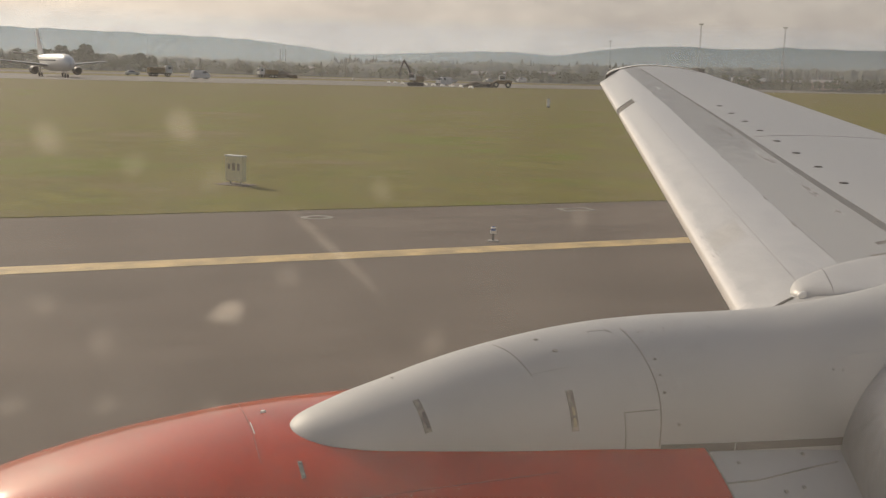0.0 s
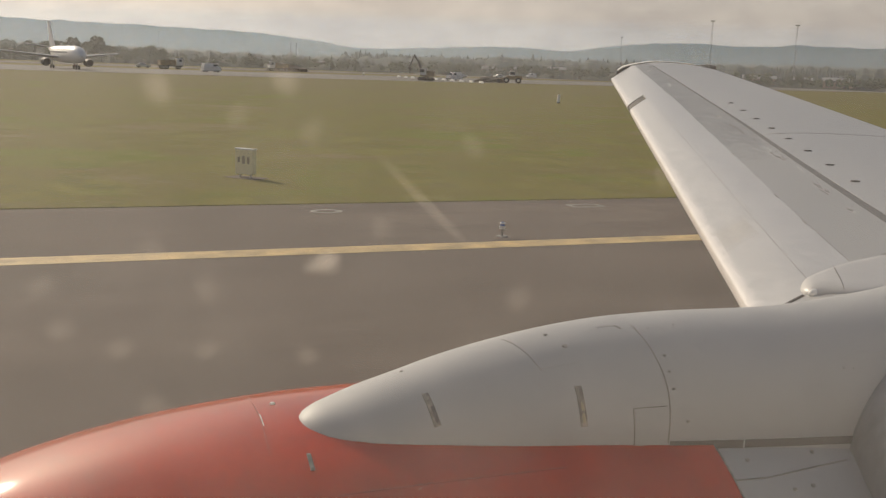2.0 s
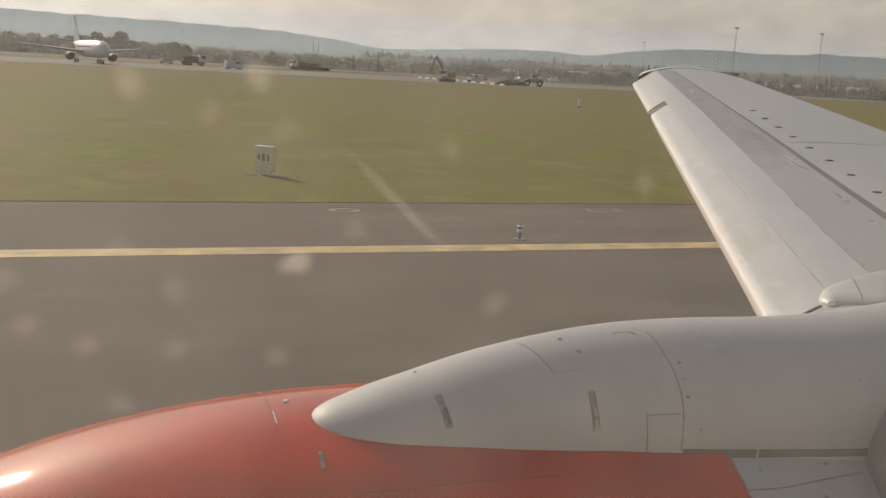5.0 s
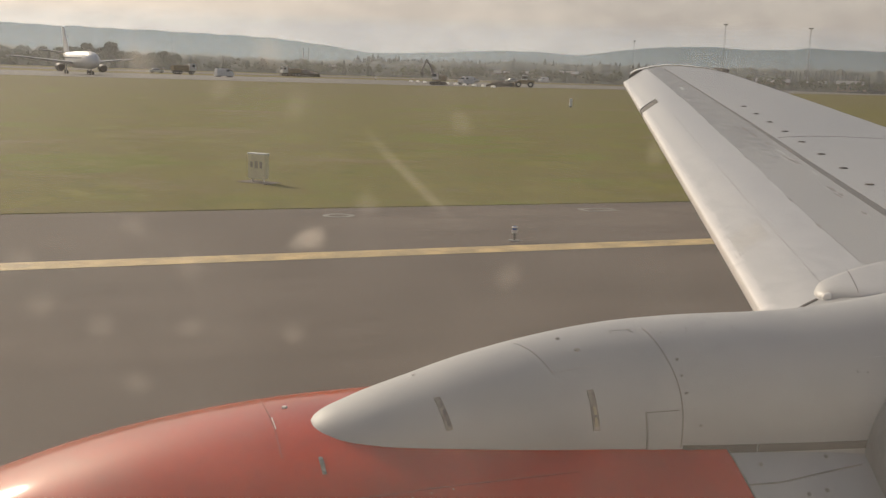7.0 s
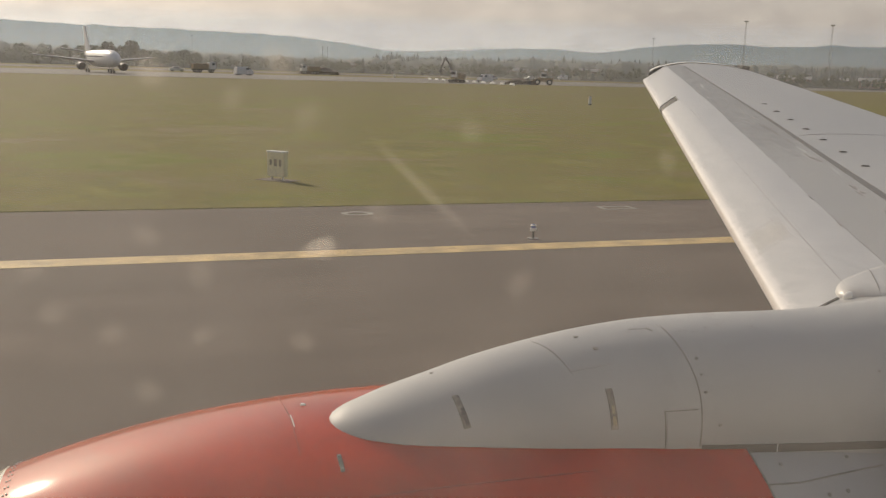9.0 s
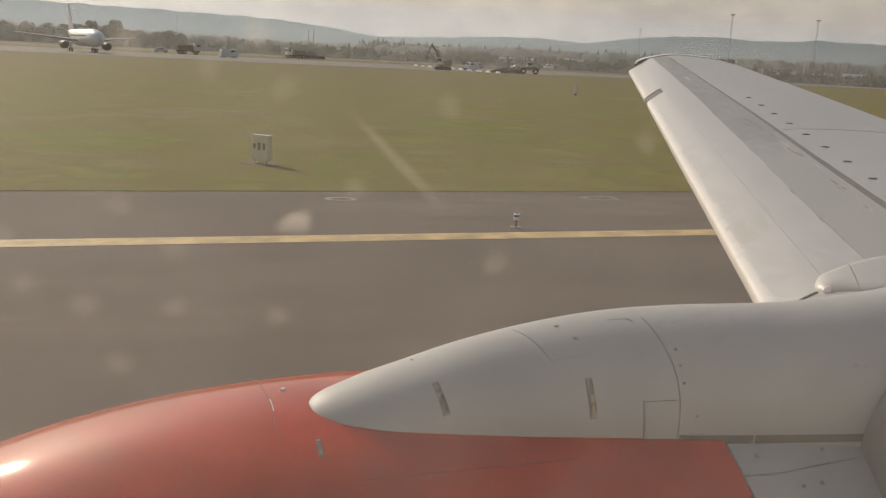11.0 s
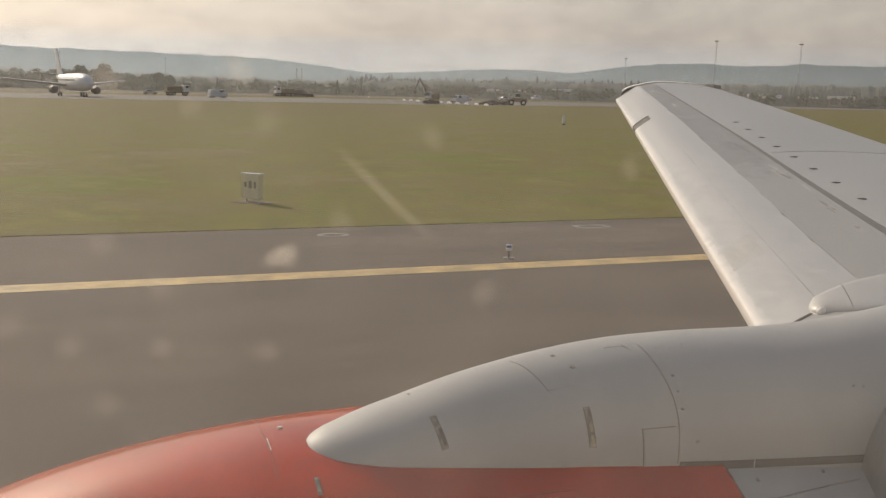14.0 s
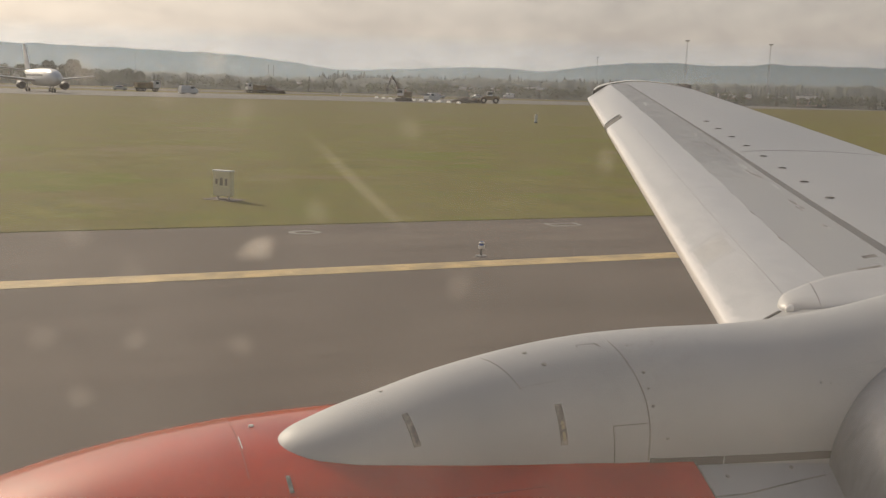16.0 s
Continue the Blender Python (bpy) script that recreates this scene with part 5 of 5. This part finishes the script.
def make_van(at, turn, label, cab_only=False, group=""):
    s = thing("van", label, "van", group, pose(*at, 0.01, 0, 0, turn))
    bm = nb()
    box(bm, (4.9, 1.95, 1.05), (0, 0, 0.85), bevel=0.12)
    box(bm, (3.7, 1.85, 0.95), (-0.55, 0, 1.75), bevel=0.16, taper=0.93)
    box(bm, (1.3, 1.8, 0.6), (1.35, 0, 1.5), (0, 24, 0), bevel=0.1, taper=0.9)
    part("body", bm, M_WHITE, s)
    bm = nb()
    box(bm, (0.06, 1.5, 0.62), (1.78, 0, 1.72), (0, -32, 0), bevel=0.02)
    part("windscreen", bm, M_GLASS, s)
    for y in (-0.93, 0.93):
        bm = nb()
        box(bm, (1.0, 0.05, 0.5), (0.75, y, 1.75), bevel=0.02)
        part("side_window", bm, M_GLASS, s)
    for x in (-1.55, 1.55):
        for y in (-0.85, 0.85):
            road_wheel("wheel", s, (x, y, 0.35), 0.35, 0.24)
    for y in (-0.65, 0.65):
        bm = nb()
        box(bm, (0.06, 0.3, 0.2), (2.44, y, 0.95), bevel=0.02)
        part("headlight", bm, M_STEEL, s)
    bm = nb()
    box(bm, (0.12, 1.9, 0.22), (2.45, 0, 0.5), bevel=0.04)
    part("bumper", bm, M_GUNMETAL, s)
    return s


def make_truck(at, turn, label):
    s = thing("dump_truck", label, "truck", m=pose(*at, 0.01, 0, 0, turn))
    bm = nb()
    box(bm, (7.2, 0.9, 0.3), (0, 0, 0.95), bevel=0.04)
    part("chassis", bm, M_GUNMETAL, s)
    bm = nb()
    box(bm, (1.9, 2.4, 2.1), (2.6, 0, 2.1), bevel=0.14, taper=0.95)
    cab = part("cab", bm, M_WHITE, s)
    bm = nb()
    box(bm, (0.06, 2.0, 0.8), (3.54, 0, 2.55), (0, -4, 0), bevel=0.02)
    part("windscreen", bm, M_GLASS, cab)
    for y in (-1.2, 1.2):
        bm = nb()
        box(bm, (0.9, 0.05, 0.7), (2.75, y, 2.55), bevel=0.02)
        part("side_window", bm, M_GLASS, cab)
    bm = nb()
    box(bm, (4.6, 2.45, 0.15), (-0.95, 0, 1.25), bevel=0.02)
    for y in (-1.2, 1.2):
        box(bm, (4.6, 0.1, 1.3), (-0.95, y, 1.9), bevel=0.02)
    box(bm, (0.1, 2.4, 1.5), (1.3, 0, 2.0), bevel=0.02)
    box(bm, (0.1, 2.4, 1.1), (-3.2, 0, 1.8), (0, -8, 0), bevel=0.02)
    part("tipper_body", bm, M_ORANGE, s)
    for x in (-2.4, -1.2, 2.4):
        for y in (-1.05, 1.05):
            road_wheel("wheel", s, (x, y, 0.5), 0.5, 0.32)
    return s


def make_excavator(at, turn, label):
    s = thing("excavator", label, "excavator", m=pose(*at, 0.01, 0, 0, turn))
    for y in (-1.15, 1.15):
        bm = nb()
        box(bm, (4.2, 0.55, 0.8), (0, y, 0.42), bevel=0.22)
        tr = part("track", bm, M_BLACK, s)
        for x in (-1.5, -0.5, 0.5, 1.5):
            bm = nb()
            rod(bm, (x, y - 0.3, 0.4), (x, y + 0.3, 0.4), 0.24, seg=12)
            part("roller", bm, M_GUNMETAL, tr)
    bm = nb()
    rod(bm, (0, 0, 0.75), (0, 0, 1.05), 0.75, seg=20)
    part("slew_ring", bm, M_GUNMETAL, s)
    bm = nb()
    box(bm, (3.6, 2.6, 0.35), (-0.3, 0, 1.2), bevel=0.05)
    box(bm, (1.8, 2.5, 1.1), (-1.2, 0, 1.85), bevel=0.12)
    part("upper_body", bm, M_ORANGE, s)
    bm = nb()
    box(bm, (1.5, 0.95, 1.7), (0.75, 0.75, 2.2), bevel=0.1, taper=0.92)
    cab = part("cab", bm, M_WHITE, s, "pale operator's cab")
    bm = nb()
    box(bm, (1.2, 0.97, 0.9), (0.85, 0.75, 2.45), bevel=0.05)
    part("window", bm, M_GLASS, cab)
    bm = nb()
    rod(bm, (0.8, -0.2, 1.5), (2.0, -0.2, 4.6), 0.28, 0.24, 8)
    rod(bm, (2.0, -0.2, 4.6), (3.2, -0.2, 6.3), 0.24, 0.2, 8)
    part("boom", bm, M_GUNMETAL, s)
    bm = nb()
    rod(bm, (3.1, -0.2, 6.4), (4.3, -0.2, 3.4), 0.2, 0.16, 8)
    part("arm", bm, M_GUNMETAL, s)
    bm = nb()
    rod(bm, (1.2, -0.2, 1.4), (2.2, -0.2, 4.0), 0.09, 0.07, 8)
    part("ram", bm, M_STEEL, s)
    bm = nb()
    box(bm, (0.9, 1.1, 0.8), (4.2, -0.2, 2.9), (0, 25, 0), bevel=0.15, taper=0.7)
    part("bucket", bm, M_GUNMETAL, s)


def make_loader(at, turn, label):
    s = thing("wheel_loader", label, "loader", m=pose(*at, 0.01, 0, 0, turn))
    bm = nb()
    box(bm, (4.2, 1.7, 1.0), (-0.6, 0, 1.4), bevel=0.15)
    part("body", bm, M_ORANGE, s)
    bm = nb()
    box(bm, (1.5, 1.5, 1.4), (-0.1, 0, 2.5), bevel=0.1, taper=0.9)
    cab = part("cab", bm, M_WHITE, s)
    bm = nb()
    box(bm, (1.3, 1.55, 0.8), (-0.1, 0, 2.6), bevel=0.04)
    part("window", bm, M_GLASS, cab)
    for x in (-1.7, 1.5):
        for y in (-1.0, 1.0):
            road_wheel("wheel", s, (x, y, 0.75), 0.75, 0.5)
    bm = nb()
    for y in (-0.6, 0.6):
        rod(bm, (1.2, y, 1.8), (3.2, y, 0.8), 0.14, seg=8)
    part("lift_arm", bm, M_ORANGE, s)
    bm = nb()
    box(bm, (1.1, 2.6, 0.9), (3.6, 0, 0.6), (0, -20, 0), bevel=0.12, taper=0.75)
    part("bucket", bm, M_GUNMETAL, s)


def make_car(at, turn, label):
    s = thing("car", label, "car", "parked cars", pose(*at, 0.01, 0, 0, turn))
    bm = nb()
    box(bm, (4.3, 1.75, 0.6), (0, 0, 0.62), bevel=0.14)
    box(bm, (2.4, 1.6, 0.6), (-0.25, 0, 1.15), bevel=0.14, taper=0.75)
    part("body", bm, M_WHITE, s)
    bm = nb()
    box(bm, (2.0, 1.62, 0.36), (-0.25, 0, 1.14), bevel=0.06, taper=0.8)
    part("windows", bm, M_GLASS, s)
    for x in (-1.35, 1.35):
        for y in (-0.78, 0.78):
            road_wheel("wheel", s, (x, y, 0.32), 0.32, 0.2)


def make_heap(at, r, seed, label):
    rnd = random.Random(seed)
    bm = nb()
    res = bmesh.ops.create_icosphere(bm, subdivisions=4, radius=1.0)
    for v in res["verts"]:
        n = noise.fractal(v.co * 2.2 + Vector((seed, 0, 0)), 1.0, 2.0, 4)
        v.co = Vector((v.co.x * r * (1.5 + 0.3 * n), v.co.y * r * (1 + 0.3 * n), max(-0.05, v.co.z) * r * (0.42 + 0.12 * n)))
    ob = part("earth_heap", bm, M_SOIL, None, label)
    ob.matrix_basis = pose(*at, 0.0)
    tagged(ob, category="earth heap", group="heaps of earth")


make_excavator((78.1, 243.0), 155, "yellow-grey excavator with its boom raised, on bare ground")
make_van((91.7, 260.0), 210, "white van parked on the far tarmac")
make_loader((103.0, 246.0), 160, "yellow wheel loader with a white cab beside an earth heap")
make_heap((98.0, 249.0), 3.0, 2, "low heap of brown earth beside the loader")
make_heap((62.0, 352.0), 5.0, 5, "long heap of brown earth on the building site")
make_truck((19.1, 305.0), 15, "white-cabbed dump truck with a yellow tipper on the far tarmac")
make_truck((57.6, 345.0), 195, "white-cabbed dump truck standing beside an earth heap")
make_van((27.5, 272.0), 20, "white van standing on the far tarmac")
make_van((178.8, 405.0), 200, "white van beside the building site")
make_car((118.9, 330.0), 10, "small white car on the pale far tarmac")
make_car((150.0, 372.0), 190, "small white car beside the building site")
make_car((12.0, 318.0), 5, "small white car far off on pale tarmac")


def make_barriers():
    s = thing("barrier", "low white and grey plastic barrier on the far grass", "barrier", "row of low barriers", pose(85.2, 292.0, -0.03, 0, 0, 92))
    bm = nb()
    box(bm, (2.6, 0.4, 0.55), (0, 0, 0.28), bevel=0.06, taper=0.75)
    part("body", bm, M_WHITE, s)
    bm = nb()
    box(bm, (0.5, 0.5, 0.12), (0, 0, 0.06), bevel=0.02)
    part("foot", bm, M_GUNMETAL, s)
    for k in range(1, 11):
        copy_thing(s, pose(85.2 + 0.3 * k, 292.0 - 6.2 * k, -0.03, 0, 0, 92 + (k * 37 % 9)))


make_barriers()


def make_shed(deg, dist, w, d, h, turn, label, roof=M_ROOF):
    p = polar(deg, dist)
    s = thing("shed", label, "shed", "far sheds", pose(p.x, p.y, -0.02, 0, 0, turn))
    bm = nb()
    box(bm, (w, d, h), (0, 0, h / 2), bevel=0.05)
    wall = part("wall", bm, M_WALL, s)
    bm = nb()
    for k in (-1, 1):
        vs = [bm.verts.new(q) for q in ((-w / 2 - 0.4, k * (d / 2 + 0.5), h - 0.1), (w / 2 + 0.4, k * (d / 2 + 0.5), h - 0.1), (w / 2 + 0.4, 0, h + d * 0.18), (-w / 2 - 0.4, 0, h + d * 0.18))]
        f = bm.faces.new(vs)
    bmesh.ops.solidify(bm, geom=bm.faces[:], thickness=0.25)
    part("roof", bm, roof, s, "pale sheet roof")
    n = max(2, int(w / 4))
    for k in range(n):
        x = -w / 2 + w * (k + 0.5) / n
        bm = nb()
        box(bm, (1.4, 0.12, 1.2), (x, -d / 2 - 0.03, h * 0.55), bevel=0.02)
        part("window", bm, M_GLASS, wall)
    bm = nb()
    box(bm, (2.2, 0.14, 2.4), (w * 0.3, -d / 2 - 0.05, 1.2), bevel=0.02)
    part("door", bm, M_GUNMETAL, wall)


make_shed(25.2, 590, 11, 8, 4.2, -25, "low shed with a bright white sheet roof")
make_shed(21.4, 560, 8, 7, 3.4, -20, "small brown shed with a pale roof")
make_shed(23.0, 600, 9, 7, 3.5, -18, "small brown house with a pale roof")
make_shed(19.0, 575, 7, 6, 3.2, -10, "small brown shed among bushes")
make_shed(36.3, 470, 14, 8, 3.6, -38, "long pale shed beside the far apron")
make_shed(38.4, 480, 10, 7, 3.4, -35, "pale shed beside the far apron")
make_shed(40.3, 465, 12, 7, 3.8, -42, "brown shed beside the far apron")
make_shed(11.6, 620, 9, 6, 3.6, -8, "small pale house among far bushes")
make_shed(-3.4, 560, 10, 6, 3.2, 4, "low white-roofed house beyond the tarmac")


def make_mast(deg, dist, h, label):
    p = polar(deg, dist)
    s = thing("floodlight_mast", label, "mast", "floodlight masts", pose(p.x, p.y, -0.02, 0, 0, -deg))
    bm = nb()
    for k in range(4):
        a = radians(45 + 90 * k)
        c, q = math.cos(a), math.sin(a)
        rod(bm, (0.9 * c, 0.9 * q, 0), (0.3 * c, 0.3 * q, h), 0.075, 0.06, 6)
    for k in range(14):
        z0, z1 = h * k / 14, h * (k + 1) / 14
        r0, r1 = 1.0 - 0.65 * k / 14, 1.0 - 0.65 * (k + 1) / 14
        for j in range(4):
            a, b = radians(45 + 90 * j), radians(135 + 90 * j)
            rod(bm, (r0 * math.cos(a), r0 * math.sin(a), z0), (r1 * math.cos(b), r1 * math.sin(b), z1), 0.03, seg=5)
    part("lattice_tower", bm, M_MAST, s)
    bm = nb()
    box(bm, (2.6, 0.9, 0.2), (0, 0, h), bevel=0.04)
    head = part("head_frame", bm, M_MAST, s)
    for x in (-1.0, -0.5, 0, 0.5, 1.0):
        bm = nb()
        box(bm, (0.55, 0.4, 0.6), (x, -0.75, h - 0.1), (25, 0, 0), bevel=0.06)
        part("floodlight", bm, M_STEEL, head)
    bm = nb()
    box(bm, (1.5, 1.5, 0.15), (0, 0, h * 0.55), bevel=0.04)
    part("platform", bm, M_MAST, s)


make_mast(33.6, 600, 35.0, "tall grey lattice mast with a floodlight head")
make_mast(38.0, 600, 33.6, "tall grey lattice mast with a floodlight head")
make_mast(28.74, 880, 34.0, "tall grey lattice mast, far off against the hills")
make_mast(3.0, 1150, 30.0, "thin far lattice mast over the woods")


def make_chimney(deg, label):
    p = polar(deg, 1380)
    s = thing("chimney", label, "chimney", "far chimneys", pose(p.x, p.y, -0.02))
    bm = nb()
    rod(bm, (0, 0, 0), (0, 0, 27), 0.9, 0.6, 16)
    part("shaft", bm, M_MAST, s)
    bm = nb()
    rod(bm, (0, 0, 26.6), (0, 0, 27.4), 0.75, 0.75, 16)
    part("rim", bm, M_STEEL, s)


make_chimney(10.15, "thin grey chimney far beyond the woods")
make_chimney(10.45, "thin grey chimney far beyond the woods")


def make_parked_airliner(at, turn):
    """A twin-engined airliner, nose along +x."""
    s = thing("parked_airliner", "white airliner with a tall fin standing on far tarmac", "airliner", m=pose(*at, 0.01, 0, 0, turn))
    ring = steps(0, 345, 23)

    def body(x, a):
        if x > 9:
            r, dz = 1.88 * math.sqrt(max(0.0, 1 - ((x - 9) / 5.05) ** 2)), -0.35 * ((x - 9) / 5) ** 2
        else:
            k = max(0.0, (-4 - x) / 11)
            r, dz = 1.88 * (1 - 0.88 * k ** 1.2), 1.3 * k ** 1.3
        return (x, r * math.cos(radians(a)), 3.3 + dz + r * math.sin(radians(a)) * 1.05)

    bm = sheet(body, steps(-15, 9, 20) + [10, 11, 12, 12.8, 13.4, 13.8, 14.04], ring, True)
    fus = shade(part("fuselage", bm, M_WHITE, s))
    for y in (-0.55, 0.55):
        bm = nb()
        box(bm, (0.5, 0.7, 0.45), (12.1, y, 4.1), (0, -38, 0), bevel=0.08)
        part("cockpit_window", bm, M_GLASS, fus)
    for side in (-1, 1):
        bm = sheet(lambda k, q: (1.5 - 7.6 * k - (5.2 - 3.8 * k) * (0.5 - 0.5 * math.cos(radians(q))), side * (1.4 + 12.8 * k), 2.6 + 1.25 * k + (0.35 - 0.22 * k) * math.sin(radians(q))),
                   steps(0, 1, 6), steps(0, 340, 17), True)
        bmesh.ops.holes_fill(bm, edges=bm.edges)
        shade(part("wing", bm, M_GREY, s))
        bm = sheet(lambda x, a: (2.8 - x, side * 4.83 + (0.8 + 0.25 * math.sin(x * 1.1)) * math.cos(radians(a)), 1.5 + (0.75 + 0.25 * math.sin(x * 1.1)) * math.sin(radians(a))),
                   steps(0, 3.2, 8), ring, True)
        eng = shade(part("engine", bm, M_GUNMETAL, s, "grey engine with a dark inlet"))
        bm = nb()
        rod(bm, (2.55, side * 4.83, 1.5), (2.6, side * 4.83, 1.5), 0.76, seg=24)
        part("inlet", bm, M_BLACK, eng)
        bm = sheet(lambda k, q: (-11.5 - 2.6 * k - (2.6 - 1.4 * k) * (0.5 - 0.5 * math.cos(radians(q))), side * (0.5 + 5.3 * k), 4.9 + 0.6 * k + 0.14 * math.sin(radians(q))),
                   steps(0, 1, 4), steps(0, 340, 17), True)
        bmesh.ops.holes_fill(bm, edges=bm.edges)
        shade(part("tailplane", bm, M_GREY, s))
    bm = sheet(lambda k, q: (-9.2 - 4.6 * k - (5.2 - 3.2 * k) * (0.5 - 0.5 * math.cos(radians(q))), 0.22 * math.sin(radians(q)), 4.9 + 6.2 * k), steps(0, 1, 5), steps(0, 340, 17), True)
    bmesh.ops.holes_fill(bm, edges=bm.edges)
    shade(part("fin", bm, M_WHITE, s))
    for x, y in ((10.2, 0.0), (-2.0, 2.6), (-2.0, -2.6)):
        bm = nb()
        rod(bm, (x, y, 0.45), (x, y, 2.4), 0.12, seg=10)
        gear = part("landing_gear", bm, M_STEEL, s)
        for dy in (-0.3, 0.3):
            bm = nb()
            rod(bm, (x, y + dy - 0.13, 0.45), (x, y + dy + 0.13, 0.45), 0.45, seg=20)
            part("tyre", bm, M_BLACK, gear)
    for k in range(26):
        for side in (-1, 1):
            x = 8.5 - 0.66 * k
            bm = nb()
            box(bm, (0.24, 0.05, 0.34), (x, side * 1.86, 3.75), bevel=0.03)
            part("cabin_window", bm, M_GLASS, fus)


make_parked_airliner((-7.9, 252.0), -74)
